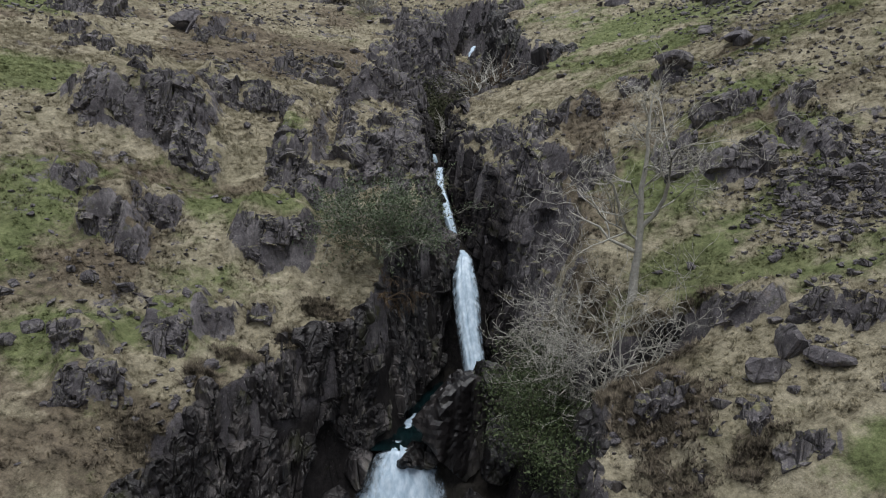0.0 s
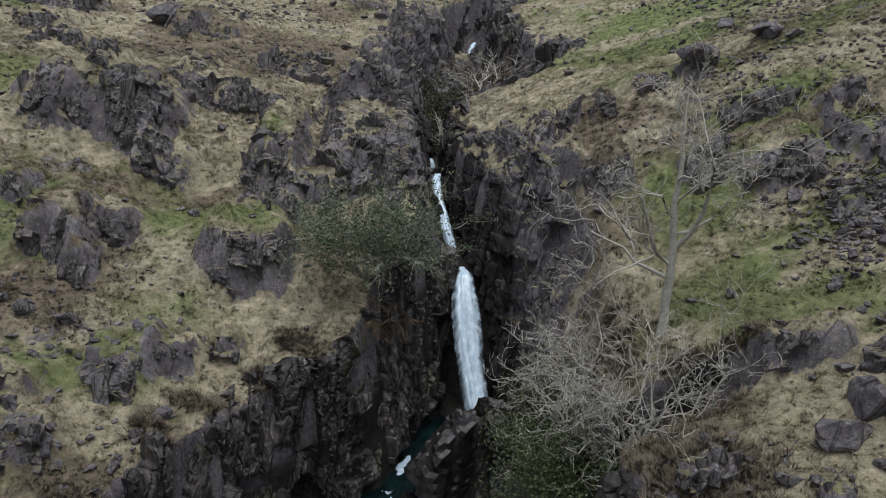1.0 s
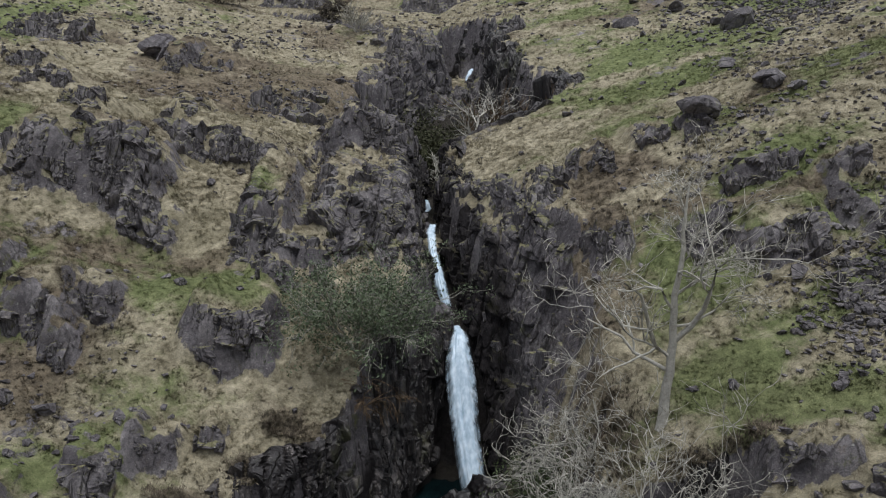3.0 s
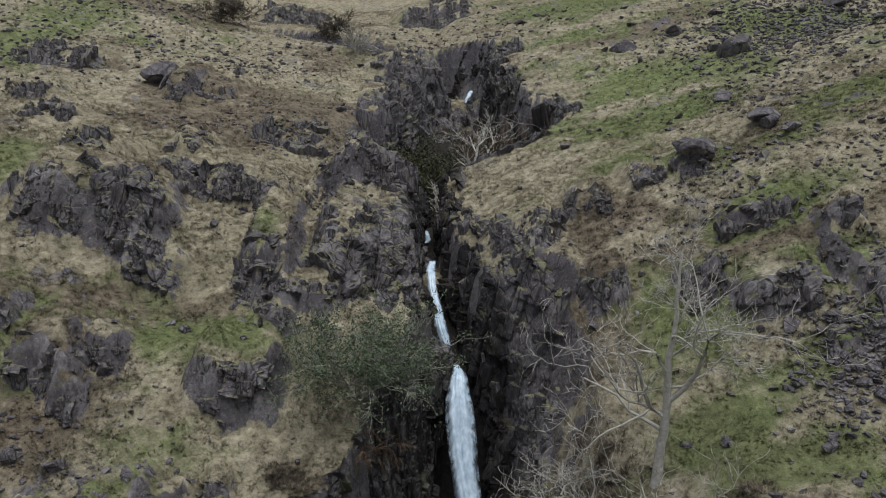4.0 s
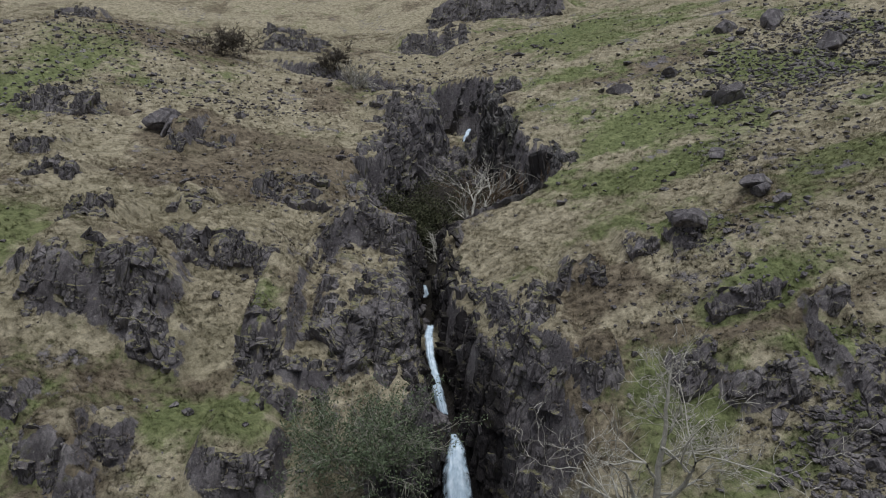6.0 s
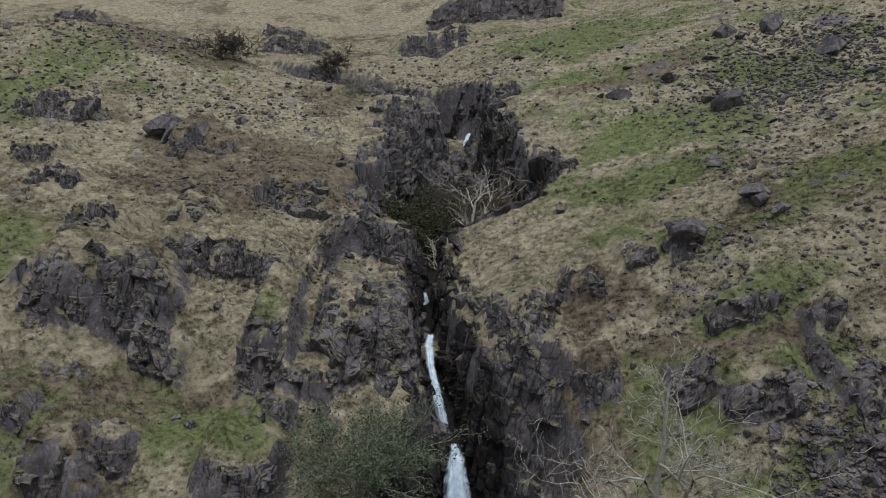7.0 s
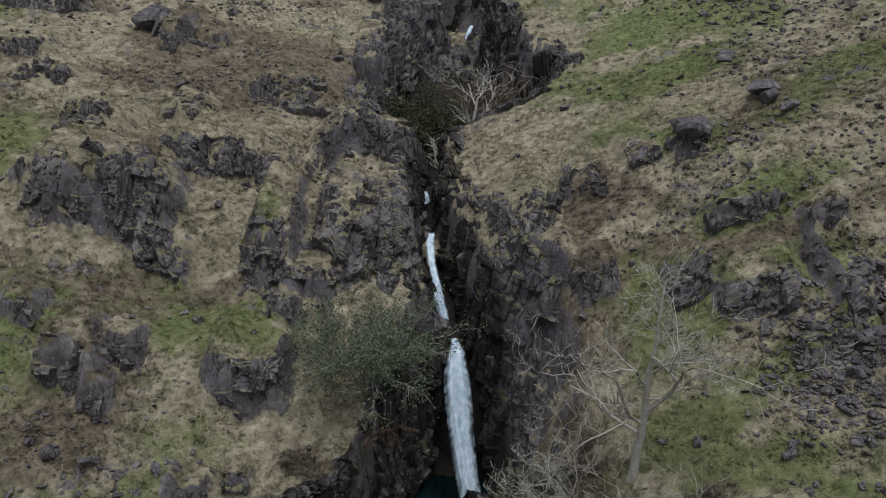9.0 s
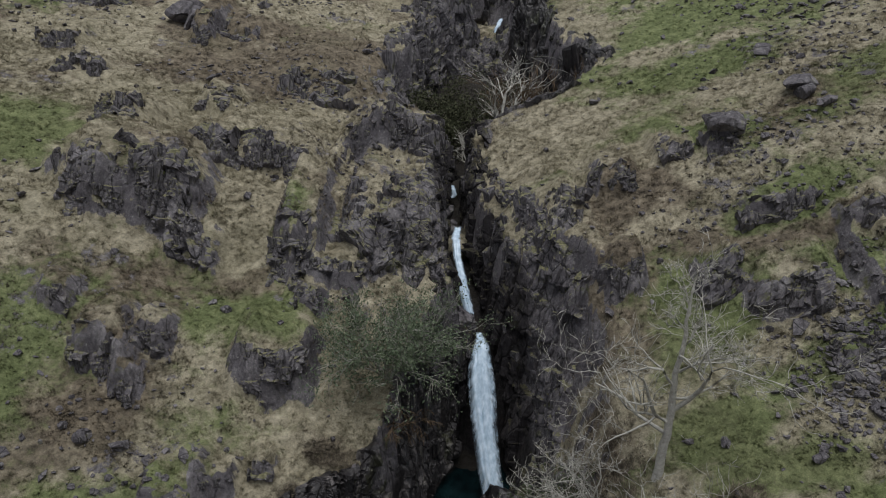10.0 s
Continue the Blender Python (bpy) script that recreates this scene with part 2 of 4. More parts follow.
wall_right = profile([-60, 14, 20, 23, 27, 30, 34, 46, 50, 66, 74, 90], [1.5, 5.5, 5.5, 2.8, 2.4, 2.8, 4.0, 7.5, 6.0, 4.0, 2.5, 1.7], 1.0)


def side_height(x, y):
    ax = np.minimum(np.abs(x), 45 + 0.25 * np.maximum(np.abs(x) - 45, 0))
    f = np.clip((y - 30) / 30, -0.7, 1.0)
    zl = left_z(y) + (ax - 10) * (0.26 - 0.15 * f)
    zr = right_z(y) + (ax - 10) * (0.41 - 0.20 * f)
    far = smooth01(70, 82, y)
    mid = 0.5 * (gorge_left(y) + gorge_right(y)) * (1 - far) - 8.0 * far
    wide = 3.0 + 15.0 * far
    s = smooth01(0.0, 1.0, 0.5 + 0.5 * (x - mid) / wide)
    return zl * (1 - s) + zr * s


def smooth_min(a, b, k):
    h = np.clip(0.5 + 0.5 * (b - a) / k, 0, 1)
    return b * (1 - h) + a * h - k * h * (1 - h)


def hash01(*c):
    h = np.zeros(np.shape(c[0]), dtype=np.uint32)
    for i, v in enumerate(c):
        h = (h ^ (v.astype(np.int64).astype(np.uint32) * np.uint32((73856093, 19349663, 83492791, 2654435761)[i % 4]))) * np.uint32(2246822519)
        h ^= h >> np.uint32(15)
    h = h * np.uint32(3266489917)
    h ^= h >> np.uint32(13)
    return (h & np.uint32(0xFFFFFF)).astype(np.float64) / float(0xFFFFFF)


def noise2(x, y, seed=0):
    """Smooth value noise, about -1 to 1."""
    xi, yi = np.floor(x), np.floor(y)
    fx, fy = x - xi, y - yi
    fx, fy = fx * fx * (3 - 2 * fx), fy * fy * (3 - 2 * fy)
    k = np.full(np.shape(xi), seed, dtype=np.int64)
    a, b = hash01(xi, yi, k), hash01(xi + 1, yi, k)
    c, d = hash01(xi, yi + 1, k), hash01(xi + 1, yi + 1, k)
    return 2 * ((a * (1 - fx) + b * fx) * (1 - fy) + (c * (1 - fx) + d * fx) * fy) - 1


def fbm2(x, y, seed=0, octaves=4):
    tot, amp = 0.0, 0.5
    for o in range(octaves):
        tot = tot + amp * noise2(x * 2 ** o + 17.3 * o, y * 2 ** o - 9.1 * o, seed + o)
        amp *= 0.5
    return tot


def joints(p, seed=0):
    """For points p in units of one block: each block's random stand with a tilt of its own, and the distance to its nearest joint."""
    k = np.full(len(p), seed)
    j = np.floor(p[:, 1] + 0.12 * noise2(p[:, 0] * 0.6, p[:, 2] * 0.6, seed + 1))
    u = p[:, 0] + hash01(j, k) + 0.25 * noise2(p[:, 1] * 0.5, p[:, 2] * 0.35, seed + 2)
    i = np.floor(u)
    w = p[:, 2] + 3.0 * hash01(i, j, k) + 0.18 * noise2(p[:, 0] * 0.8, p[:, 1] * 0.8, seed + 3)
    m = np.floor(w)
    fu, fw = u - i, w - m
    tilt = (hash01(i, j, m, k + 4) - 0.5) * (fu - 0.5) * 1.6 + (hash01(i, j, m, k + 5) - 0.5) * (fw - 0.5) * 1.2
    return hash01(i, j, m, k + 6) + tilt, np.minimum(np.minimum(fu, 1 - fu), 0.7 * np.minimum(fw, 1 - fw) + 0.05)


# x, y of the front foot, width, step height, depth, turn
OUTCROPS_LEFT = [
    (-4.2, 41.4, 6.2, 2.2, 2.6, -4),
    (-15.6, 33.3, 7.0, 2.6, 4.4, 8), (-12.6, 32.6, 2.6, 0.9, 1.8, 0), (-11.4, 38.8, 5.8, 1.3, 3.6, 0),
    (-7.8, 32.7, 2.5, 1.9, 5.0, 0), (-4.2, 34, 5.6, 2.3, 6.2, -10), (-5.8, 32, 2.8, 0.9, 1.7, 0),
    (-6.6, 30.1, 1.2, 0.8, 1.4, 0), (-7.5, 26.8, 3.4, 1.6, 2.2, 0), (-14.1, 26.5, 2.4, 1.3, 1.7, 0),
    (-12.4, 27.5, 1.3, 0.9, 1.1, 0), (-12.9, 25.7, 1.0, 0.8, 0.9, 0), (-16.6, 28.3, 1.4, 0.9, 1.2, 0),
    (-19, 39.2, 3.4, 1.2, 3.2, -12), (-19.8, 34.7, 1.4, 0.8, 1.6, 0),
]
OUTCROPS_RIGHT = [
    (5.5, 34.3, 2.8, 1.4, 3.2, 20), (7.8, 36.1, 2.2, 1, 2.5, 0), (12.8, 36.6, 1.8, 0.7, 1.6, 0),
    (10.8, 37.2, 1.8, 0.8, 2.2, 0), (12.9, 27.6, 3.4, 1.3, 1.8, 0), (16, 26.1, 1.7, 1, 2.7, 0),
    (16.2, 29.9, 1.6, 0.7, 1.0, 0), (13.8, 31.9, 3.6, 0.7, 1.1, 0), (10.7, 29.3, 1.7, 1.2, 1.5, 0),
    (7.3, 30.6, 1.7, 1.6, 1.6, 0), (5.2, 31.2, 2.9, 1.6, 2.0, 0),
]
OUTCROPS_FAR = [
    (-19.5, 53.7, 2.0, 1.8, 4.5, 0), (-17, 55.8, 3.2, 0.9, 3.2, 0), (-27.5, 49.3, 3.5, 1, 3.4, 0),
    (-24.1, 46, 3.6, 0.7, 2.3, 0), (-15, 43.6, 2.8, 0.8, 2.9, 0), (-9.3, 47.6, 6.4, 1, 5.0, 0),
    (-1.1, 66, 11.5, 2.2, 5.0, 0), (9, 114, 25.0, 5, 6.0, 0), (-0.5, 102, 11.4, 2.3, 5.0, 0),
    (-26, 119, 8.0, 2.2, 4.0, 0), (-20, 100, 12.0, 2.4, 5.0, 0), (-45.3, 90, 6.3, 2.4, 5.0, 0),
    (-30.8, 58.4, 7.5, 1, 4.0, 0), (5.6, 70, 6.1, 1, 2.7, 0),
]
OUTCROPS_NEAR = [
    (14.6, 25.4, 2.6, 0.6, 1.4, 0), (16.6, 23.8, 2.4, 0.6, 1.2, 5), (9.7, 20.0, 2.6, 0.9, 1.0, -25), (11.8, 18.0, 3.2, 0.8, 1.0, -45),
    (7.7, 15.3, 2.4, 0.5, 1.2, 12), (6.5, 17.4, 1.7, 0.5, 1.0, 0), (8.9, 14.2, 1.8, 0.4, 0.9, -10),
    (-10, 21.9, 2.1, 1.1, 1.5, 0), (-8.6, 23.2, 1.5, 0.8, 0.9, 10), (-12.3, 20.2, 1.7, 0.9, 1.2, 0), (-11.2, 18.9, 2.4, 0.9, 1.3, 15), (-7.2, 24.3, 0.9, 0.5, 0.6, 0),
]
OUTCROPS = OUTCROPS_LEFT + OUTCROPS_RIGHT + OUTCROPS_FAR + OUTCROPS_NEAR


def outcrop_step(x, y):
    z = np.zeros(np.shape(x))
    for ox, oy, w, h, d, turn in OUTCROPS:
        near = (np.abs(x - ox) < w + d * 2 + 3) & (np.abs(y - oy) < w + d * 3 + 3)
        if not np.any(near):
            continue
        c, s = math.cos(radians(turn)), math.sin(radians(turn))
        dx, dy = x[near] - ox, y[near] - oy
        u, v = dx * c + dy * s, -dx * s + dy * c
        v = v + 0.25 * d * noise2(u / max(0.5, w * 0.22), u * 0 + ox, 5)
        bump = smooth01(0, d * 0.45, v) * (1 - smooth01(d * 0.6, d * 2.4, v))
        z[near] += 0.95 * h * bump * (1 - smooth01(0.26 * w, 0.62 * w, np.abs(u)))
    return z


def ground_height(x, y):
    x, y = np.asarray(x, dtype=float), np.asarray(y, dtype=float)
    z = side_height(x, y) + outcrop_step(x, y)
    wob = 0.5 * noise2(y / 1.7, x * 0 + 3.0, 21) + 0.25 * noise2(y / 0.6, x * 0 + 8.0, 22)
    wide = smooth01(46, 52, y) + (1 - smooth01(24, 30, y))
    wob = wob * (0.3 + 0.9 * np.clip(wide, 0, 1)) + smooth01(68, 76, y) * (1.6 * noise2(y / 4.0, x * 0 + 5.0, 23) - wob)
    d_l, d_r = gorge_left(y) + wob - x, x - gorge_right(y) + wob
    cut = gorge_floor(y) + np.maximum(np.maximum(d_l * wall_left(y), d_r * wall_right(y)), -0.3)
    z = z - 4.0 * np.exp(-((y - 21.0 - 0.1 * (x - 7)) / 0.66) ** 4) * smooth01(3, 5, x) * (1 - smooth01(8.3, 9.2, x))
    z = z - 1.1 * np.exp(-((x + 12.0) / 3.2) ** 2 - ((y - 32.2) / 2.0) ** 2)
    z = smooth_min(z, cut, 0.5)
    near = 1 - smooth01(60, 110, y)
    lumps = 0.30 * fbm2(x / 2.6, y / 2.6, 31, 3) + near * (0.30 * np.abs(fbm2(x / 0.9, y / 0.7, 41, 2)) + 0.07 * noise2(x / 0.4, y / 0.33, 45))
    z = z + 3.6 * np.exp(-((x + 40) / 15) ** 2 - ((y - 84) / 15) ** 2)
    far = smooth01(70, 130, y) * 3.5 * fbm2(x / 22.0, y / 22.0, 51, 4)
    return z + lumps + far


# ---- mesh helpers ----
def mesh_from(name, verts, faces, mat, smooth=False):
    me = bpy.data.meshes.new(name)
    verts, faces = np.asarray(verts, dtype=np.float32), np.asarray(faces, dtype=np.int32)
    n = faces.shape[1]
    me.vertices.add(len(verts))
    me.vertices.foreach_set("co", verts.ravel())
    me.loops.add(faces.size)
    me.loops.foreach_set("vertex_index", faces.ravel())
    me.polygons.add(len(faces))
    me.polygons.foreach_set("loop_start", np.arange(0, faces.size, n, dtype=np.int32))
    me.polygons.foreach_set("use_smooth", np.full(len(faces), smooth))
    me.update(calc_edges=True)
    me.materials.append(mat)
    return me


def add_attr(me, name, values):
    me.attributes.new(name, "FLOAT", "POINT").data.foreach_set("value", np.asarray(values, dtype=np.float32))


def grid_faces(rows, cols):
    i = np.arange(rows - 1)[:, None] * cols + np.arange(cols - 1)[None, :]
    return np.stack([i, i + 1, i + cols + 1, i + cols], -1).reshape(-1, 4)


def part(name, me, parent, label=""):
    ob = new(name, me)
    ob.parent = parent
    return tagged(ob, label)


# ---- masks on the ground ----
GREEN_SPOTS = [(-38.0, 62.0, 6.0, 6.0), (13.2, 25.8, 3.0, 1.1), (10.4, 28.6, 2.4, 2.0), (15.0, 32.6, 3.0, 1.6), (12.0, 39.0, 2.4, 1.2), (-9.8, 30.2, 2.8, 1.2), (-7.6, 29.0, 1.2, 1.0), (-8.5, 35.0, 1.2, 1.6), (10.2, 43.6, 3.6, 1.8), (14.0, 48.0, 4.0, 3.0), (21.8, 41.0, 4.0, 2.5),
               (30.0, 63.0, 4.5, 4.5), (11.0, 22.6, 3.0, 1.2), (-24.0, 38.0, 5.0, 4.0), (-34.0, 70.0, 8.0, 10.0), (18.0, 56.0, 5.0, 4.0),
               (-17.5, 26.5, 2.5, 3.0), (-12.5, 22.0, 3.0, 2.0), (18.0, 90.0, 8.0, 10.0), (10.5, 13.6, 1.2, 0.8), (9.4, 24.6, 2.2, 1.2), (15.0, 29.0, 2.4, 1.2)]
BRACKEN_SPOTS = [(-9.0, 53.0, 4.0, 4.0), (-18.0, 57.0, 4.0, 2.5), (-30.0, 84.0, 8.0, 6.0), (-16.0, 29.6, 3.0, 2.0), (-7.4, 31.2, 1.6, 1.0), (11.0, 34.6, 2.4, 1.4), (7.0, 39.8, 2.2, 1.2), (14.5, 41.0, 2.4, 1.4), (-13.5, 30.8, 4.6, 1.8), (-9.3, 32.4, 2.2, 1.2), (-11.6, 50.0, 4.0, 4.0), (-15.0, 23.5, 4.0, 4.0), (8.4, 36.4, 2.6, 3.0), (9.4, 31.8, 2.6, 2.0), (17.0, 38.0, 4.0, 3.0),
                 (18.0, 68.0, 5.0, 3.0), (25.6, 70.0, 5.0, 3.0), (20.6, 35.6, 3.0, 2.4), (-14.0, 60.0, 6.0, 4.0), (14.0, 31.0, 4.0, 2.0), (-16.0, 18.0, 3.0, 2.0)]
HEATH_SPOTS = [(5.6, 19.0, 1.6, 2.2), (6.3, 16.8, 1.4, 1.4), (5.2, 25.0, 2.2, 4.6), (7.0, 28.5, 2.2, 1.6), (6.6, 17.6, 1.8, 1.6), (7.4, 20.2, 1.2, 0.6), (7.6, 22.1, 1.4, 0.6),
               (9.0, 22.1, 1.4, 0.6), (7.8, 14.8, 1.0, 0.9), (6.0, 15.2, 1.2, 1.4), (5.8, 27.0, 2.0, 1.6), (-7.4, 22.7, 1.6, 0.7), (-8.4, 21.2, 0.9, 0.9), (-6.0, 24.0, 1.0, 0.6), (-4.6, 25.6, 1.4, 0.7), (8.5, 36.0, 1.6, 0.9), (-9.6, 18.6, 1.2, 1.2), (6.6, 31.0, 1.2, 1.4)]
STRAW_SPOTS = [(-10.6, 35.0, 1.1, 2.6), (-14.5, 41.5, 4.0, 1.4), (-10.2, 45.2, 5.0, 1.0), (-6.0, 45.6, 3.0, 0.8), (-18.0, 43.5, 4.0, 2.2), (-6.5, 23.9, 2.6, 0.7), (-10.0, 20.8, 2.6, 0.8),
               (-24.0, 64.0, 6.0, 2.6), (7.4, 44.0, 3.6, 1.6), (10.4, 18.2, 2.6, 1.0), (19.5, 35.0, 3.0, 1.6), (9.0, 39.5, 2.5, 1.4)]


def spots(table, x, y):
    out = np.zeros(np.shape(x))
    for cx, cy, rx, ry in table:
        out = np.maximum(out, np.exp(-((x - cx) / rx) ** 2 - ((y - cy) / ry) ** 2))
    return out


def ground_slope(x, y, e=0.12):
    gx = (ground_height(x + e, y) - ground_height(x - e, y)) / (2 * e)
    gy = (ground_height(x, y + e) - ground_height(x, y - e)) / (2 * e)
    return gx, gy


def masks(x, y, slope=None):
    if slope is None:
        slope = np.hypot(*ground_slope(x, y))
    patches = fbm2(x / 3.0, y / 2.4, 61, 4)
    rock = smooth01(1.15, 2.0, slope) + 0.5 * smooth01(0.12, 0.34, patches) - 0.1
    rock = rock + 0.3 * smooth01(16, 22, x) * smooth01(0.0, 0.3, fbm2(x / 4.0, y / 3.0, 71, 3))
    fade = spots([(6.0, 24.5, 3.0, 3.2), (8.0, 28.0, 3.0, 2.6)], x, y)
    green = 0.9 * spots(GREEN_SPOTS, x, y) + 0.2 * smooth01(2, 6, x) + 0.22 * smooth01(6, 14, x) * smooth01(34, 50, y) - 0.1 + 0.16 * smooth01(0, 6, -x) * (1 - smooth01(36, 42, y)) + 0.9 * fbm2(x / 4.5, y / 3.4, 63, 4)
    bracken = 0.85 * spots(BRACKEN_SPOTS, x, y) + (0.9 + 0.5 * smooth01(38, 50, y)) * fbm2(x / 5.0, y / 3.8, 64, 4) + 0.22 * smooth01(2, 8, -x) - 0.12 * smooth01(3, 8, x) + 0.95 * spots(HEATH_SPOTS, x, y)
    straw = spots(STRAW_SPOTS, x, y)
    green, bracken, rock = green - 0.8 * straw, bracken - 0.9 * straw, rock - 0.4 * straw
    z = ground_height(x, y)
    # Grows with depth below the hillside: wet bed and painted gorge shade.
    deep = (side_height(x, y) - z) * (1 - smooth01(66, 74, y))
    wet_shade = smooth01(1.2, 3.5, deep) * (1 - smooth01(0.3, 1.7, np.maximum(gorge_left(y) - x, x - gorge_right(y))))
    # Overhang shade of the side gully, painted into the ground colour.
    wet_shade = np.maximum(wet_shade, 0.6 * spots([(7.6, 21.2, 1.6, 0.8)], x, y) * smooth01(0.6, 1.2, slope))
    return np.maximum(np.clip(rock - 1.1 * np.maximum(fade, spots(HEATH_SPOTS, x, y)), 0, 1.2), 1.2 * smooth01(2.4, 3.2, slope)), green, bracken, wet_shade


# ---- cleaved rock ----
def blocky(p, size=1.0, seed=3):
    """How far cleaved rock stands out at each point: leaning upright slabs of three sizes with open joints."""
    lean = np.stack([p[:, 0] - 0.20 * p[:, 2] + 0.15 * p[:, 1], p[:, 1] - 0.1 * p[:, 2], p[:, 2] + 0.12 * p[:, 0]], 1)
    big, eb = joints(lean / (1.5 * size, 1.3 * size, 2.6 * size), seed)
    mid, em = joints(lean / (0.55 * size, 0.6 * size, 1.2 * size) + 7.3, seed + 20)
    small, _ = joints(lean / (0.22 * size, 0.25 * size, 0.4 * size) + 3.1, seed + 40)
    out = 0.62 * (big - 0.45) + 0.26 * (mid - 0.45) + 0.09 * (small - 0.45)
    out -= 0.30 * (1 - smooth01(0.0, 0.06, eb)) + 0.12 * (1 - smooth01(0.0, 0.10, em))
    return out * size


# ---- ground ----
def axis(stretches):
    out = []
    for a, b, n in stretches:
        out.append(np.linspace(a, b, n, endpoint=False))
    return np.concatenate(out + [[stretches[-1][1]]])


gx = axis([(-700, -120, 14), (-120, -45, 40), (-45, -20, 85), (-20, 20, 260), (20, 45, 85), (45, 120, 40), (120, 700, 14)])
gy = axis([(-100, 8, 24), (8, 15, 20), (15, 46, 210), (46, 75, 120), (75, 130, 120), (130, 260, 50), (260, 800, 24)])
X, Y = np.meshgrid(gx, gy)
X, Y = X.ravel(), Y.ravel()
Z = ground_height(X, Y)
steep = np.hypot(*ground_slope(X, Y))
crag = smooth01(0.85, 1.5, steep) * (Y > 12) * (1 - smooth01(85, 110, Y))
block = 0.6 * blocky(np.stack([X, Y, Z], 1), 0.8, 61) * crag
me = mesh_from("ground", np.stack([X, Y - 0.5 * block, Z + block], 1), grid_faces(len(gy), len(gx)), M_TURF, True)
for nm, v in zip(("rock", "green", "bracken", "wet_shade"), masks(X, Y)):
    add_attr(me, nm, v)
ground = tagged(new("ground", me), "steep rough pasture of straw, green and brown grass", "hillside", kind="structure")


# ---- bedrock faces that stand out of the turf ----
def rock_face(ax_, ay_, bx, by, count, size=1.0, seed=3, lift=0.12, ends=True, rough=0.16):
    """A rock skin between the plan lines a and b, even along its slope; its rim sinks under the turf."""
    m = len(ax_)
    t = np.linspace(0, 1, 160)
    px = ax_[:, None] + (bx - ax_)[:, None] * t
    py = ay_[:, None] + (by - ay_)[:, None] * t
    pz = ground_height(px, py)
    seg = np.sqrt(np.diff(px, axis=1) ** 2 + np.diff(py, axis=1) ** 2 + np.diff(pz, axis=1) ** 2)
    arc = np.concatenate([np.zeros((m, 1)), np.cumsum(seg, 1)], 1)
    out = np.zeros((m, count, 3))
    for i in range(m):
        want = np.linspace(0, arc[i, -1], count)
        for c, src in enumerate((px, py, pz)):
            out[i, :, c] = np.interp(want, arc[i], src[i])
    for _ in range(10):
        out[1:-1] = 0.25 * out[:-2] + 0.5 * out[1:-1] + 0.25 * out[2:]
        out[:, 1:-1] = 0.25 * out[:, :-2] + 0.5 * out[:, 1:-1] + 0.25 * out[:, 2:]
    du, dv = np.gradient(out, axis=0), np.gradient(out, axis=1)
    nrm = np.cross(du, dv)
    nrm /= np.linalg.norm(nrm, axis=2, keepdims=True) + 1e-9
    nrm *= np.where(nrm[:, :, 2:3] < 0, -1, 1)
    flat = out.reshape(-1, 3)
    rim_v = np.minimum(np.linspace(0, 1, count), np.linspace(1, 0, count))[None, :] * np.ones((m, 1))
    rim_u = np.minimum(np.linspace(0, 1, m), np.linspace(1, 0, m))[:, None] * np.ones((1, count))
    ragged = (0.05 * noise2(flat[:, 0] * 1.7, flat[:, 1] * 1.7 + flat[:, 2], 91) + rough * fbm2(flat[:, 0] * 0.55, flat[:, 1] * 0.45 + flat[:, 2] * 0.3, 92 + seed, 3)).reshape(m, count)
    patch = smooth01(0.16, 0.3, fbm2(flat[:, 0] * 0.7, flat[:, 1] * 0.7 + flat[:, 2] * 0.9, 93 + seed, 3)).reshape(m, count) * (rough > 0.1)
    keep = smooth01(0.02, 0.13, rim_v + ragged)
    if ends:
        keep = keep * smooth01(0.02, 0.13, rim_u + ragged)
    keep = keep * (1 - patch)
    push = (blocky(flat, size, seed).reshape(m, count) + lift) * keep - 0.45 * (1 - keep)
    out = out + nrm * push[:, :, None]
    return out.reshape(-1, 3), grid_faces(m, count)


# ---- jointed blocks that stand proud of the rock faces ----
def block_mesh(seed):
    rnd = random.Random(seed)
    bm = bmesh.new()
    bmesh.ops.create_cube(bm, size=1.0)
    for v in bm.verts:
        v.co.x *= rnd.uniform(0.65, 1.15)
        v.co.y *= rnd.uniform(0.6, 1.1)
        v.co.z = v.co.z * rnd.uniform(0.6, 1.2) + 0.25 * v.co.x * rnd.uniform(-1, 1)
    bmesh.ops.bevel(bm, geom=bm.edges[:], offset=0.06, segments=1, affect="EDGES")
    bmesh.ops.triangulate(bm, faces=bm.faces)
    for v in bm.verts:
        v.co += Vector((rnd.gauss(0, 0.02), rnd.gauss(0, 0.02), rnd.gauss(0, 0.02)))
    me = bpy.data.meshes.new("block")
    bm.to_mesh(me)
    bm.free()
    return me


BLOCKS, WET_SHADE_BLOCKS = [], []
for i in range(9):
    for store, mat in ((BLOCKS, M_ROCK), (WET_SHADE_BLOCKS, M_WET_SHADE)):
        store.append(block_mesh(900 + i))
        store[-1].materials.append(mat)


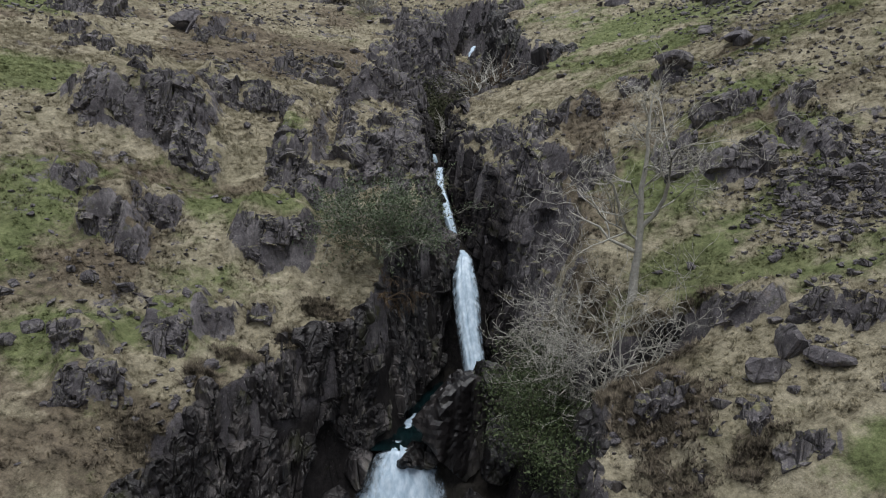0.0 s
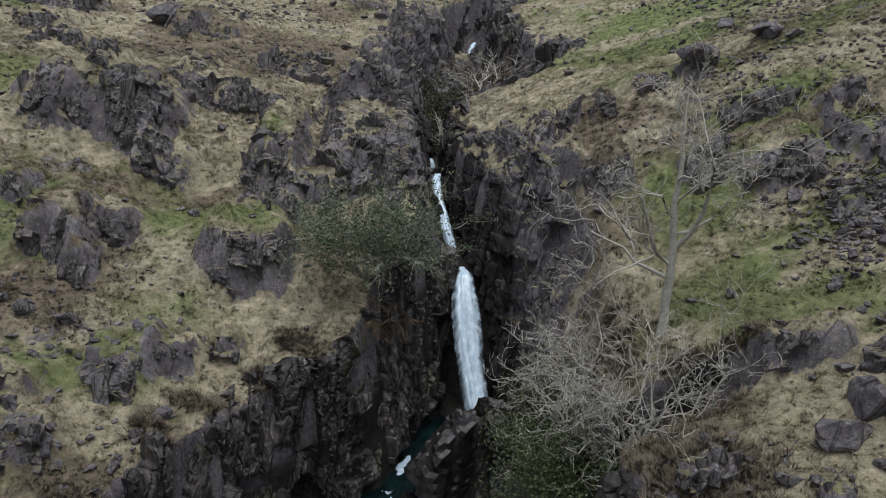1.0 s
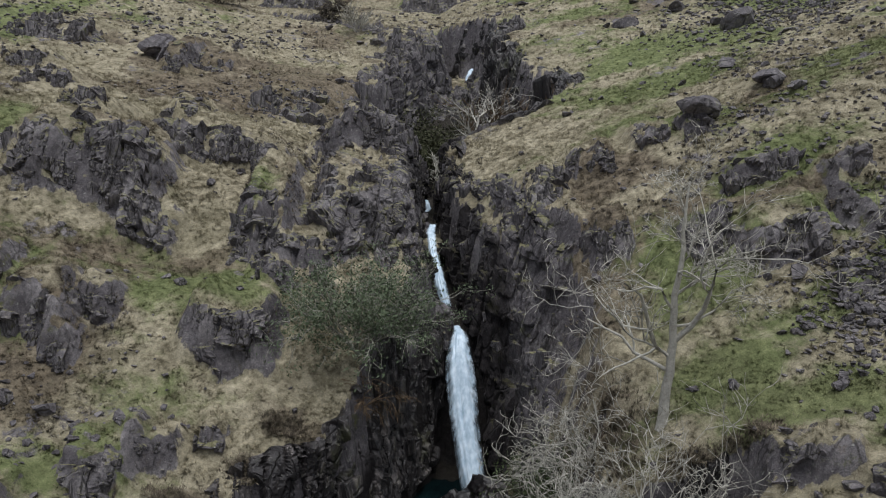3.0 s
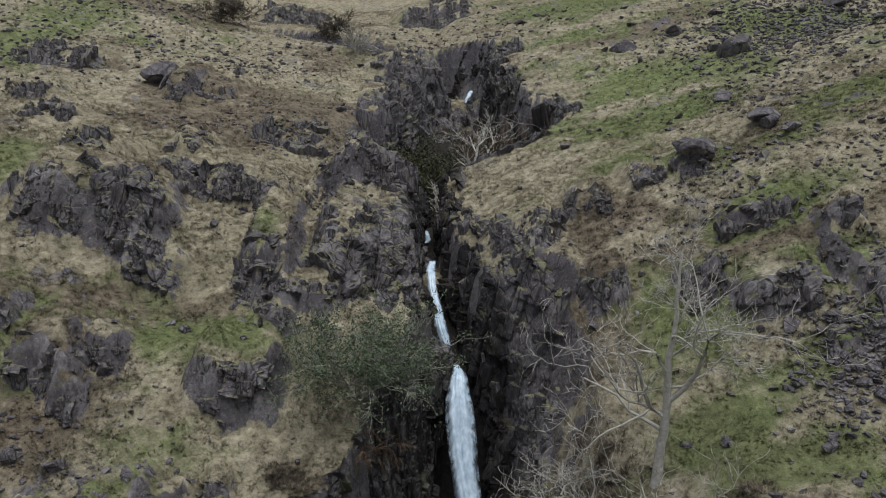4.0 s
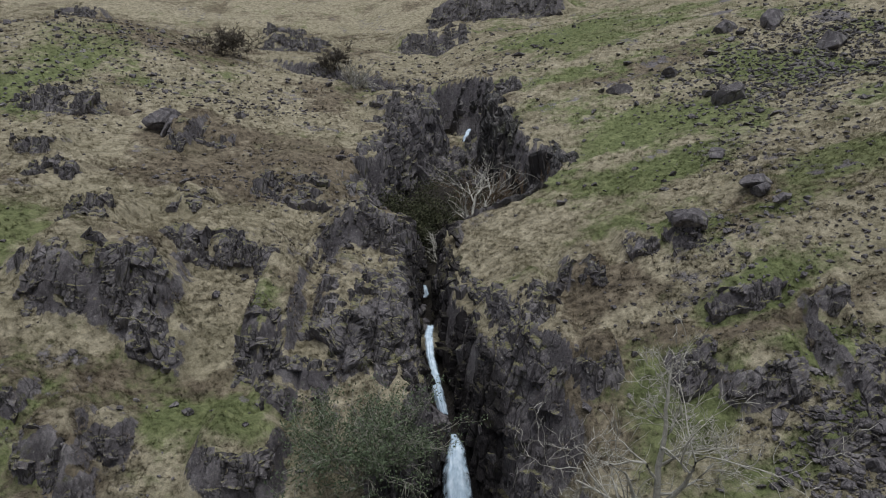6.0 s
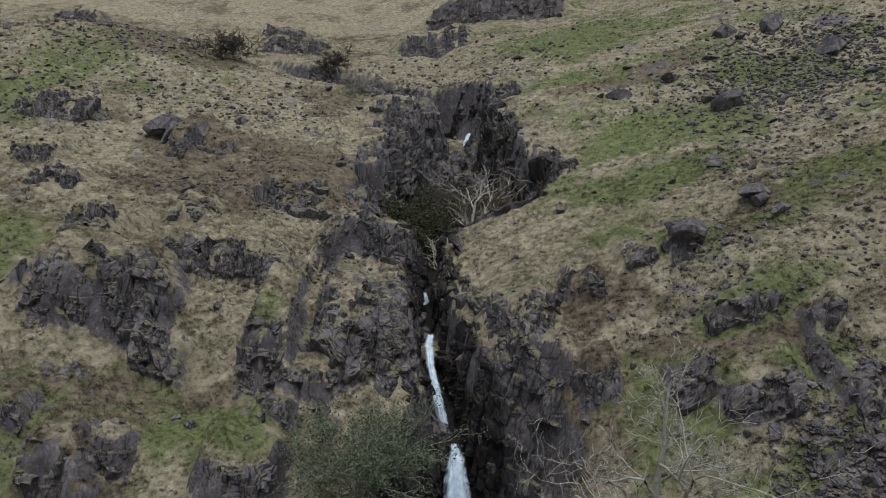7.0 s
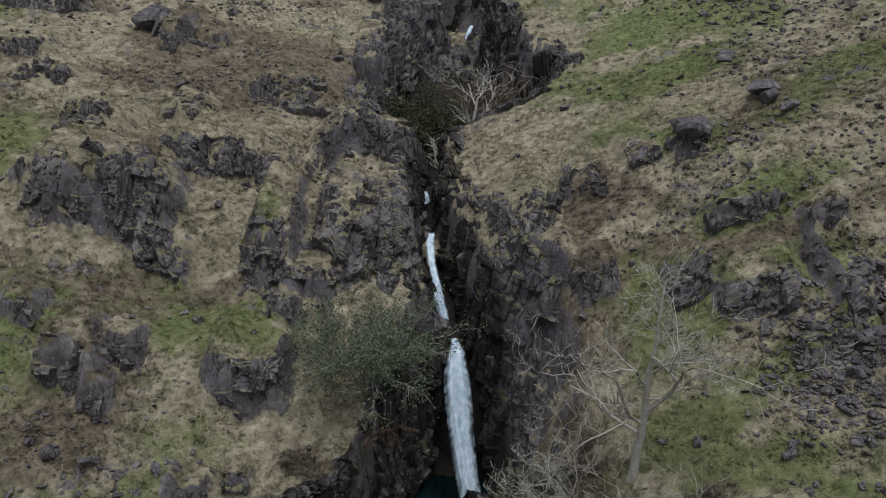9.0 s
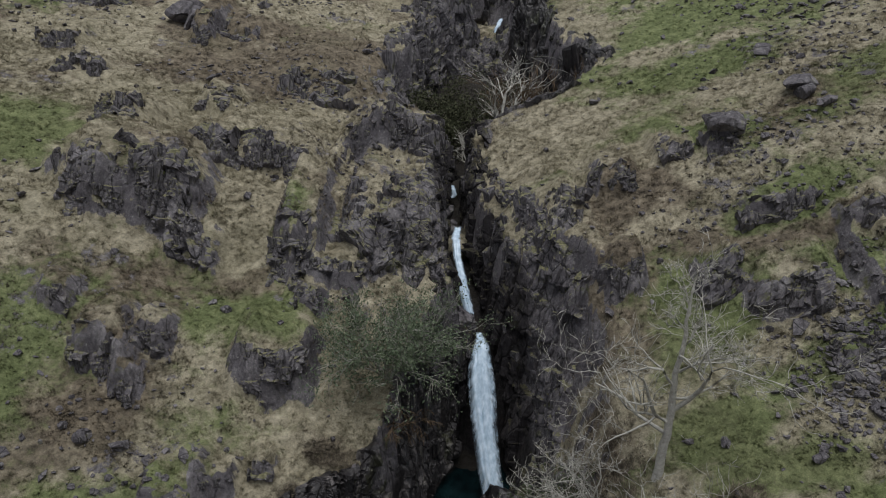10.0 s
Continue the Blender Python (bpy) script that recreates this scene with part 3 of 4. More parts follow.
def add_blocks(parent, v, rows, cols, count, size, seed, meshes, lo=0.14, low=0.16):
    """Blocks bedded in a rock face: upright, mostly sunk, turned with the face."""
    rnd = random.Random(seed)
    g = v.reshape(rows, cols, 3)
    for _ in range(count):
        i = int(rows * rnd.uniform(lo, 1 - lo))
        j = int(cols * rnd.uniform(low, 0.78))
        p = Vector(g[i, j])
        a = Vector(g[min(i + 2, rows - 1), j]) - Vector(g[max(i - 2, 0), j])
        s = size * math.exp(rnd.gauss(-0.25, 0.4))
        ob = new("block", meshes[rnd.randrange(9)])
        ob.parent = parent
        ob.matrix_world = Matrix.Translation(p) @ pose(0, 0, -0.15 * s, rnd.gauss(-6, 5), rnd.gauss(4, 5), math.degrees(math.atan2(a.y, a.x)) + rnd.gauss(0, 9)) @ Matrix.Diagonal((0.7 * s, 0.36 * s, s * rnd.uniform(0.7, 1.5), 1))


def outcrop(row, seed, label, group, fine=0.11):
    ox, oy, w, h, d, turn = row
    c, s = math.cos(radians(turn)), math.sin(radians(turn))
    m = max(14, int(w * 1.15 / fine))
    u = np.linspace(-0.53 * w, 0.53 * w, m)
    front = -0.14 * d + 0.16 * d * noise2(u * 0.9, u * 0 + seed, 95)
    rear = 0.66 * d + 0.25 * d * noise2(u * 0.7, u * 0 + seed, 96)
    n = max(14, int((d * 1.2 + h) / fine))
    v, f = rock_face(ox + u * c - front * s, oy + u * s + front * c, ox + u * c - rear * s, oy + u * s + rear * c, n, min(1.0, 0.35 + 0.12 * w), seed, rough=0.08 if h > 2.1 else 0.16)
    ob = tagged(new("rock_outcrop", mesh_from("rock_outcrop", v, f, M_ROCK)), label, "rock", group)
    add_blocks(ob, v, m, n, int(min(60, 6 + 1.7 * w * (d + h))), min(1.3, 0.34 + 0.03 * w + 0.004 * max(0, oy - 30)), seed, BLOCKS)
    return ob


for i, row in enumerate(OUTCROPS_LEFT + OUTCROPS_RIGHT + OUTCROPS_NEAR):
    size = "broad craggy" if row[2] > 4.5 else "low jointed" if row[3] < 0.85 else "dark jointed"
    outcrop(row, 100 + i, size + " grey-purple rock outcrop in the grassy slope", "rock outcrops")
for i, row in enumerate(OUTCROPS_FAR):
    outcrop(row, 200 + i, "weathered dark rock outcrop high on the hillside", "rock outcrops", 0.22 if row[1] < 80 else 0.4)


def gorge_wall(name, side, y0, y1, step, label, reach, mat, size=1.0, count=110, dark_reach=1.3):
    ys = np.arange(y0, y1, step if y0 > 40 or y1 < 30 else 0.055)
    wob = 0.25 * noise2(ys / 2.0, ys * 0 + y0, 97)
    if side < 0:
        a, b = gorge_left(ys) + 0.25, gorge_left(ys) - reach(ys) + wob
    else:
        a, b = gorge_right(ys) - 0.25, gorge_right(ys) + reach(ys) + wob
    v, f = rock_face(a, ys, b, ys, count, size, 31 if side < 0 else 37, 0.1, False, 0.0)
    me = mesh_from(name, v, f, mat)
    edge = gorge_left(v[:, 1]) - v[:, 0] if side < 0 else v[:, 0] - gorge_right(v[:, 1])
    # Band damp from the falls, widened past y=39 to paint the slot's shade.
    add_attr(me, "damp_shade", (1 - smooth01(0.15, dark_reach + 0.9 * smooth01(39, 43, v[:, 1]), edge)) * (1 - smooth01(47, 50, v[:, 1])))
    ob = tagged(new(name, me), label, "cliff", kind="structure")
    add_blocks(ob, v, len(ys), count, int(5 * (y1 - y0)), 0.6 * size, int(y0), WET_SHADE_BLOCKS if mat == M_WET_SHADE else BLOCKS, 0.01, 0.3)
    return ob


gorge_wall("cliff_left", -1, 14, 34, 0.11, "black wet jointed wall of the lower ravine with pale streaks", profile([14, 20, 23, 25, 30, 36], [3.2, 2.8, 2.2, 1.8, 1.5, 2.2]), M_WET_SHADE)
gorge_wall("cleft_wall_left", -1, 33.6, 49.5, 0.11, "grey-purple jointed wall of the upper cleft", profile([30, 36, 49], [1.6, 2.4, 2.0]), M_ROCK, dark_reach=1.0)
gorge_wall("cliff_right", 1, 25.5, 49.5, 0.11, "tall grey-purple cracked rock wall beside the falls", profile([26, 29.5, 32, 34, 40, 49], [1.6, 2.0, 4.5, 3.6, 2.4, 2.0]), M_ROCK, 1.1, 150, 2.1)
gorge_wall("bank_right", 1, 13.5, 22, 0.12, "dark crumbling bank with rock and heather", profile([13, 18, 21], [2.4, 2.6, 2.6]), M_WET_SHADE, 0.8, 80)
gorge_wall("basin_wall_left", -1, 49, 74, 0.25, "rocky wall of the upper hollow", profile([49, 60, 74], [3.0, 3.5, 3.0]), M_ROCK, 1.2, 50)
gorge_wall("ravine_wall", 1, 76, 89, 0.3, "dark cliff along the far ravine", profile([76, 100], [3.0, 3.0]), M_ROCK, 1.3, 40)
# Overhang shade and peat are put into the colour by the dark material.
gorge_wall("basin_wall_right", 1, 49, 74, 0.25, "shaded earthy wall of the upper hollow", profile([49, 60, 74], [3.0, 3.0, 3.0]), M_WET_SHADE, 1.2, 50)


gu = np.linspace(4.9, 8.9, 60)
gm = 21.0 + 0.1 * (gu - 7)
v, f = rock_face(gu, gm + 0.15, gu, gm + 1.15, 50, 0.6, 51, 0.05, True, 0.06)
# Black colour paints the shade that an overhanging turf lip would cast.
tagged(new("gully_wall", mesh_from("gully_wall", v, f, M_BLACK)), "undercut earth and rock wall of the side gully, its shade painted black", "cliff", kind="structure")


# ---- boulders and loose stones ----
def hull_mesh(seed, squash=(1, 1, 0.7), points=15, mat=None, name="stone"):
    rnd = random.Random(seed)
    bm = bmesh.new()
    for _ in range(points):
        v = Vector((rnd.gauss(0, 1), rnd.gauss(0, 1), rnd.gauss(0, 1))).normalized() * rnd.uniform(0.8, 1.0)
        bm.verts.new((v.x * squash[0] * 0.5, v.y * squash[1] * 0.5, v.z * squash[2] * 0.5))
    out = bmesh.ops.convex_hull(bm, input=bm.verts)
    bmesh.ops.delete(bm, geom=[g for g in out["geom_interior"] if isinstance(g, bmesh.types.BMVert)], context="VERTS")
    bmesh.ops.triangulate(bm, faces=bm.faces)
    me = bpy.data.meshes.new(name)
    bm.to_mesh(me)
    bm.free()
    if mat:
        me.materials.append(mat)
    return me


def boulder_mesh(seed, squash, size=1.0):
    """An angular boulder: flat broken faces, chipped along the joints."""
    rnd = np.random.default_rng(seed)
    bm = bmesh.new()
    bmesh.ops.create_icosphere(bm, subdivisions=5 if size > 2.2 else 4 if size > 1.3 else 3, radius=1.0)
    n = np.array([v.co[:] for v in bm.verts])
    planes = rnd.normal(0, 1, (10, 3))
    planes /= np.linalg.norm(planes, axis=1, keepdims=True)
    far = rnd.uniform(0.27, 0.5, 10)
    reach = np.max((n @ planes.T) / far, axis=1)
    p = n * (1 / np.maximum(reach, 1.6))[:, None] * squash
    p += n * ((0.55 if seed > 400 and size > 1.6 else 0.12) * blocky(p * size, 0.7, seed % 50) / size)[:, None]
    for v, q in zip(bm.verts, p):
        v.co = q
    me = bpy.data.meshes.new("boulder")
    bm.to_mesh(me)
    bm.free()
    me.materials.append(M_STONE)
    return me


def ground_at(x, y):
    return float(ground_height(np.array([x]), np.array([y]))[0])


def boulder(x, y, size, squash, turn, seed, label, dz=0.0, tilt=0):
    ob = new("boulder", boulder_mesh(seed, squash, size))
    ob.matrix_world = pose(x, y, ground_at(x, y) + size * squash[2] * 0.2 + dz, tilt, 0, turn) @ Matrix.Diagonal((size, size, size, 1))
    return tagged(ob, label, "boulder", "boulders")


BOULDERS = [  # x, y, size, turn
    (9.4, 17.4, 1.15, 20), (10.2, 17.9, 1.2, 70), (10.6, 16.9, 0.9, 130), (13.1, 37.4, 1.5, 30), (12.6, 38.0, 1.4, 110),
    (17.9, 40.6, 1.5, 15), (17.5, 39.8, 1.1, 75), (23.2, 57.5, 2.4, 10), (22.6, 60.0, 1.4, 55), (21.3, 65.8, 1.7, 80),
    (34.8, 64.4, 2.6, 25), (16.3, 64.8, 1.7, 140), (29.2, 74.0, 2.2, 5), (33.6, 73.0, 2.6, 30), (11.9, 22.6, 0.55, 45),
    (-10.2, 30.3, 0.45, 0), (-13.6, 24.2, 0.6, 60), (-11.2, 24.0, 0.55, 120), (-21.6, 58.2, 2.6, 30), (-20.6, 57.2, 2.2, 80),
    (-16.0, 22.6, 0.7, 20), (-14.2, 21.3, 0.6, 10), (14.8, 24.6, 0.8, 65), (16.0, 25.4, 1.0, 100),
]
for i, (x, y, s, turn) in enumerate(BOULDERS):
    sq = ((1.2, 0.9, 0.75), (1.0, 0.8, 0.9), (1.3, 0.8, 0.6))[i % 3]
    boulder(x, y, s, sq, turn, 300 + i, ("large angular grey boulder" if s > 1.0 else "small mossy grey boulder") + " lying in the grass")
boulder(1.9, 27.4, 3.0, (0.8, 0.8, 1.1), 20, 401, "dark wet boulder at the foot of the fall", 0.7).data.materials[0] = M_BLACK
boulder(0.8, 25.9, 4.6, (0.8, 0.85, 0.95), 70, 402, "big black wet boulder between the pools", 0.3).data.materials[0] = M_BLACK
boulder(2.6, 25.0, 2.4, (0.8, 1.0, 1.0), 10, 403, "dark wet boulder beside the pool", 0.0).data.materials[0] = M_BLACK
boulder(-0.9, 25.0, 1.7, (1.1, 0.9, 0.8), 15, 408, "dark wet boulder at the lip of the cascade", 0.1).data.materials[0] = M_BLACK
boulder(2.6, 28.0, 1.8, (0.9, 1.0, 0.9), 65, 409, "dark wet boulder at the pool edge", 0.3).data.materials[0] = M_BLACK
boulder(-3.6, 24.6, 1.6, (0.9, 1.0, 0.9), 35, 410, "dark streaked block under the ravine wall", 0.3).data.materials[0] = M_WET_SHADE
boulder(1.3, 23.2, 1.8, (0.9, 0.8, 1.1), 50, 406, "grey wet boulder beside the cascade", 0.0).data.materials[0] = M_BLACK
for i, (x, y, size) in enumerate([(-4.4, 23.4, 1.7), (-3.4, 22.2, 2.0), (-5.6, 21.8, 2.1), (-6.6, 20.2, 1.9), (-4.4, 20.6, 2.2), (2.0, 21.4, 1.9)]):
    boulder(x, y, size, (0.9, 0.9, 1.0), 50 * i, 420 + i, "dark mossy wet boulder in the ravine bed", 0.2).data.materials[0] = M_WET_SHADE
boulder(0.15, 35.2, 1.9, (1.2, 0.9, 0.7), -15, 404, "chockstone with brown turf between the two falls", 0.5)
boulder(-0.9, 40.8, 1.3, (1.1, 0.9, 0.8), 25, 405, "jammed grey block above the upper fall", 0.2)
boulder(-1.0, 42.5, 1.3, (1.2, 0.9, 0.7), 60, 407, "jammed grey block in the cleft", 0.2)

rng = np.random.default_rng(7)
SCREE = [(15.5, 25.4, 2.8, 2.4, 1400), (14.5, 23.0, 2.0, 1.0, 120), (12.5, 19.5, 2.0, 2.4, 90), (27.0, 60.0, 8.0, 10.0, 2200), (36.0, 66.0, 7.0, 9.0, 1800), (-34.0, 62.0, 7.0, 8.0, 420), (-36.0, 78.0, 9.0, 9.0, 520), (-16.0, 66.0, 6.0, 3.0, 160),
         (-13.0, 25.0, 4.5, 4.0, 150), (-11.0, 49.0, 4.0, 3.0, 140), (-17.0, 50.0, 3.0, 1.5, 50), (-15.0, 45.0, 2.0, 1.2, 40), (14.5, 38.0, 3.0, 2.0, 110), (12.0, 33.5, 4.0, 2.0, 130),
         (20.0, 34.0, 4.0, 4.0, 260), (-5.5, 41.0, 3.0, 3.0, 120), (0.0, 78.0, 10.0, 6.0, 420), (-22.0, 70.0, 8.0, 8.0, 320), (5.0, 95.0, 25.0, 10.0, 320),
         (-9.0, 20.5, 2.5, 1.8, 60), (6.6, 17.4, 1.5, 1.5, 45), (-22.0, 32.0, 3.0, 3.0, 90), (20.0, 46.0, 5.0, 4.0, 200)]
sx, sy, ss = [], [], []
for cx, cy, rx, ry, n in SCREE:
    sx.append(cx + rx * rng.normal(0, 0.6, n))
    sy.append(cy + ry * rng.normal(0, 0.6, n))
    ss.append(np.exp(rng.normal(-1.55, 0.45, n)) * (1 + max(0, cy - 30) / 170))
n = 850
sy.append(rng.uniform(15, 90, n))
sx.append((rng.uniform(-1, 1, n)) * (0.72 * sy[-1] + 2))
ss.append(np.exp(rng.normal(-1.5, 0.45, n)) * (1 + np.maximum(0, sy[-1] - 30) / 50))
sx, sy, ss = np.concatenate(sx), np.concatenate(sy), np.clip(np.concatenate(ss), 0.08, 2.0)
mid = (sx > gorge_left(sy) - 2) & (sx < gorge_right(sy) + 2)
sx, sy, ss = sx[~mid], sy[~mid], ss[~mid]
sz = ground_height(sx, sy)
STONES = [hull_mesh(500 + i, ((1.2, 0.9, 0.6), (1.0, 1.0, 0.8), (1.4, 0.8, 0.45))[i % 3], 12, M_STONE) for i in range(10)]
order = np.argsort(-(ss / (sy + 5)))
single, rest = order[:260], order[260:]
for i in single:
    ob = new("stone", STONES[i % 10])
    ob.matrix_world = pose(sx[i], sy[i], sz[i] + 0.12 * ss[i], rng.uniform(-25, 25), rng.uniform(-25, 25), rng.uniform(0, 360)) @ Matrix.Diagonal((ss[i], ss[i], ss[i], 1))
    tagged(ob, "angular grey stone lying loose on the slope", "stone", "loose stones")
vv, ff, base = [], [], 0
shapes = []
for me in STONES:
    c = np.zeros(len(me.vertices) * 3)
    me.vertices.foreach_get("co", c)
    shapes.append((c.reshape(-1, 3), np.array([p.vertices[:] for p in me.polygons])))
for i in rest:
    c, f = shapes[i % 10]
    m = np.array(Euler((rng.uniform(-0.4, 0.4), rng.uniform(-0.4, 0.4), rng.uniform(0, 6.28))).to_matrix())
    vv.append(c @ m.T * ss[i] + (sx[i], sy[i], sz[i] + 0.1 * ss[i]))
    ff.append(f + base)
    base += len(c)
tagged(new("scree", mesh_from("scree", np.concatenate(vv), np.concatenate(ff), M_STONE)), "scattered angular grey scree on the slope", "scree", kind="stuff")


# ---- grass ----
def tufts(name, n, y0, y1, tall, wide, blades, label, keep, mat, seed, lean=1.0):
    r = np.random.default_rng(seed)
    y = np.sqrt(r.uniform(y0 ** 2, y1 ** 2, n))
    x = r.uniform(-1, 1, n) * (0.74 * y + 3) + 0.5
    slope = np.hypot(*ground_slope(x, y))
    rock, green, bracken, wet_shade = masks(x, y, slope)
    ok = keep(x, y, slope, rock, green, bracken, wet_shade, r)
    x, y, green, bracken = x[ok], y[ok], green[ok], bracken[ok]
    z = ground_height(x, y)
    n = len(x)
    a = r.uniform(0, 2 * np.pi, (n, blades))
    size = tall * np.exp(r.normal(0, 0.35, (n, 1))) * r.uniform(0.6, 1.1, (n, blades)) * (1 - 0.35 * np.clip(green, 0, 1))[:, None]
    bend = lean * r.uniform(0.3, 1.2, (n, blades))
    rad = 0.25 * tall * r.uniform(0, 1, (n, blades))
    bx, by = x[:, None] + rad * np.cos(a), y[:, None] + rad * np.sin(a)
    w = wide * r.uniform(0.6, 1.3, (n, blades)) * 0.5
    px, py = -np.sin(a) * w, np.cos(a) * w
    tip = np.stack([bx + np.cos(a) * size * bend, by + np.sin(a) * size * bend - 0.15 * size, z[:, None] + size * np.sqrt(np.clip(1.15 - bend, 0.1, 1)) * 0.75], -1)
    v = np.stack([np.stack([bx - px, by - py, np.broadcast_to(z[:, None] - 0.04, bx.shape)], -1), np.stack([bx + px, by + py, np.broadcast_to(z[:, None] - 0.04, bx.shape)], -1), tip], 2).reshape(-1, 3)
    me = mesh_from(name, v, np.arange(len(v)).reshape(-1, 3), mat)
    add_attr(me, "green", np.repeat(green, blades * 3))
    add_attr(me, "bracken", np.repeat(bracken, blades * 3))
    return tagged(new(name, me), label, "grass", kind="stuff")


def on_turf(x, y, slope, rock, green, bracken, wet_shade, r):
    patch = fbm2(x / 1.4, y / 1.1, 66, 3)
    return (spots(HEATH_SPOTS, x, y) < 0.45) & (rock < 0.55) & (slope < 1.4) & (wet_shade < 0.2) & (r.uniform(0, 1, len(x)) < 0.45 + 0.9 * patch)


def on_edges(x, y, slope, rock, green, bracken, wet_shade, r):
    return ((wet_shade < 0.5) | (spots(HEATH_SPOTS, x, y) > 0.5)) & (slope < 3.5) & (((slope > 0.55) & (fbm2(x / 2.0, y / 1.6, 67, 3) > 0.05) & (rock > 0.3)) | (spots(HEATH_SPOTS, x, y) > r.uniform(0.3, 0.8, len(x))))


def on_heath(x, y, slope, rock, green, bracken, wet_shade, r):
    return (slope < 3.5) & (spots(HEATH_SPOTS, x, y) + 0.5 * fbm2(x / 0.8, y / 0.8, 68, 3) > r.uniform(0.5, 0.95, len(x)))


tufts("heather", 90000, 13, 26, 0.26, 0.03, 9, "dark brown heather on the ravine banks", on_heath, M_HEATHER, 14, 0.8)
tufts("grass", 120000, 15, 50, 0.20, 0.04, 7, "pale tussocky hill grass, straw and green", on_turf, M_GRASS, 11)
tufts("grass", 110000, 50, 130, 0.28, 0.08, 5, "pale hill grass on the upper slopes", on_turf, M_GRASS, 12)
tufts("heather", 75000, 15, 60, 0.24, 0.035, 9, "brown heather and dead bracken on rocky edges", on_edges, M_HEATHER, 13, 0.9)


# ---- water ----
def ribbon(name, path, widths, label, parent=None, rows=70, cols=22, bulge=0.25, seed=1):
    """Falling water: a thick, ragged, streaked sheet along a path of (x, y, z)."""
    t = np.linspace(0, 1, rows)
    k = np.linspace(0, 1, len(path))
    p = np.stack([np.interp(t, k, [q[c] for q in path]) for c in range(3)], 1)
    for _ in range(6):
        p[1:-1] = 0.25 * p[:-2] + 0.5 * p[1:-1] + 0.25 * p[2:]
    w = np.interp(t, np.linspace(0, 1, len(widths)), widths)
    a = np.linspace(-1, 1, cols)
    A, T = np.meshgrid(a, t)
    edge = 1 + 0.06 * noise2(T * 9 + seed, A * 1.4, 15)
    x = (p[:, 0] + 0.09 * noise2(t * 5 + seed, t * 0, 19))[:, None] + A * w[:, None] * 0.5 * edge
    drop = bulge * (1 - A ** 2) * np.minimum(1, w)[:, None]
    streak = 0.05 * np.minimum(1, w)[:, None] * (noise2(A * 7 + seed, T * 5, 16) + 0.6 * noise2(A * 15, T * 12 + seed, 17))
    y = p[:, 1][:, None] - drop - streak
    z = p[:, 2][:, None] + 0.3 * drop + 0.5 * streak
    v = np.stack([x, y, z], -1).reshape(-1, 3)
    me = mesh_from(name, v, grid_faces(rows, cols), M_FALL, True)
    add_attr(me, "edge", np.maximum(np.abs(A), 1 - 14 * np.minimum(T, 1 - T)).ravel())
    ob = tagged(new(name, me), label, "waterfall")
    return ob


ribbon("waterfall", [(1.1, 34.6, 4.6), (1.15, 33.9, 4.4), (1.2, 33.0, 3.3), (1.35, 31.8, 1.4), (1.6, 30.6, -0.4), (1.8, 29.8, -1.8)],
       [0.25, 0.5, 0.9, 1.25, 1.4, 1.3, 1.2, 1.1, 1.1], "white lower waterfall plunging down the dark cleft", seed=3)
ribbon("waterfall", [(-0.2, 39.2, 8.7), (-0.15, 38.0, 8.4), (-0.05, 37.1, 7.8), (0.1, 36.2, 7.0), (0.35, 35.5, 6.2), (0.65, 35.0, 5.4)],
       [0.4, 0.5, 0.45, 0.5, 0.6, 0.5], "narrow white upper waterfall between rock walls", seed=9)
ribbon("waterfall", [(-1.8, 26.2, -2.1), (-1.75, 25.2, -2.1), (-1.75, 24.6, -2.9), (-1.8, 24.0, -4.0), (-1.9, 23.0, -5.5), (-2.0, 21.8, -6.9)],
       [1.0, 2.0, 3.2, 4.2, 4.8, 5.0], "broad white cascade spilling below the dark pool", rows=80, cols=46, bulge=0.35, seed=14)
ribbon("waterfall", [(-0.6, 46.4, 9.0), (-0.58, 46.1, 8.8), (-0.55, 45.8, 8.3)], [0.3, 0.4, 0.35], "small white spill inside the upper cleft", rows=24, cols=10, seed=5)
ribbon("waterfall", [(3.3, 69.4, 18.5), (3.1, 68.8, 18.3), (2.8, 68.3, 17.8), (2.7, 68.0, 17.3)], [0.3, 0.5, 0.45, 0.2], "distant white spill at the head of the hollow", rows=30, cols=12, seed=6)
py_, px_ = np.meshgrid(np.linspace(25.0, 33.5, 60), np.linspace(-4.2, 4.2, 60), indexing="ij")
pz_ = -2.0 + 0.04 * noise2(px_ * 2, py_ * 2, 18)
tagged(new("pool", mesh_from("pool", np.stack([px_, py_, pz_], -1).reshape(-1, 3), grid_faces(60, 60), M_POOL, True)), "dark teal plunge pool below the waterfall", "pool", kind="structure")
ribbon("foam", [(-1.3, 28.3, -1.90), (-1.5, 27.4, -1.92), (-1.6, 26.8, -1.93)], [0.2, 0.5, 0.2], "white foam drifting on the plunge pool", rows=12, cols=12, bulge=0.02, seed=8)


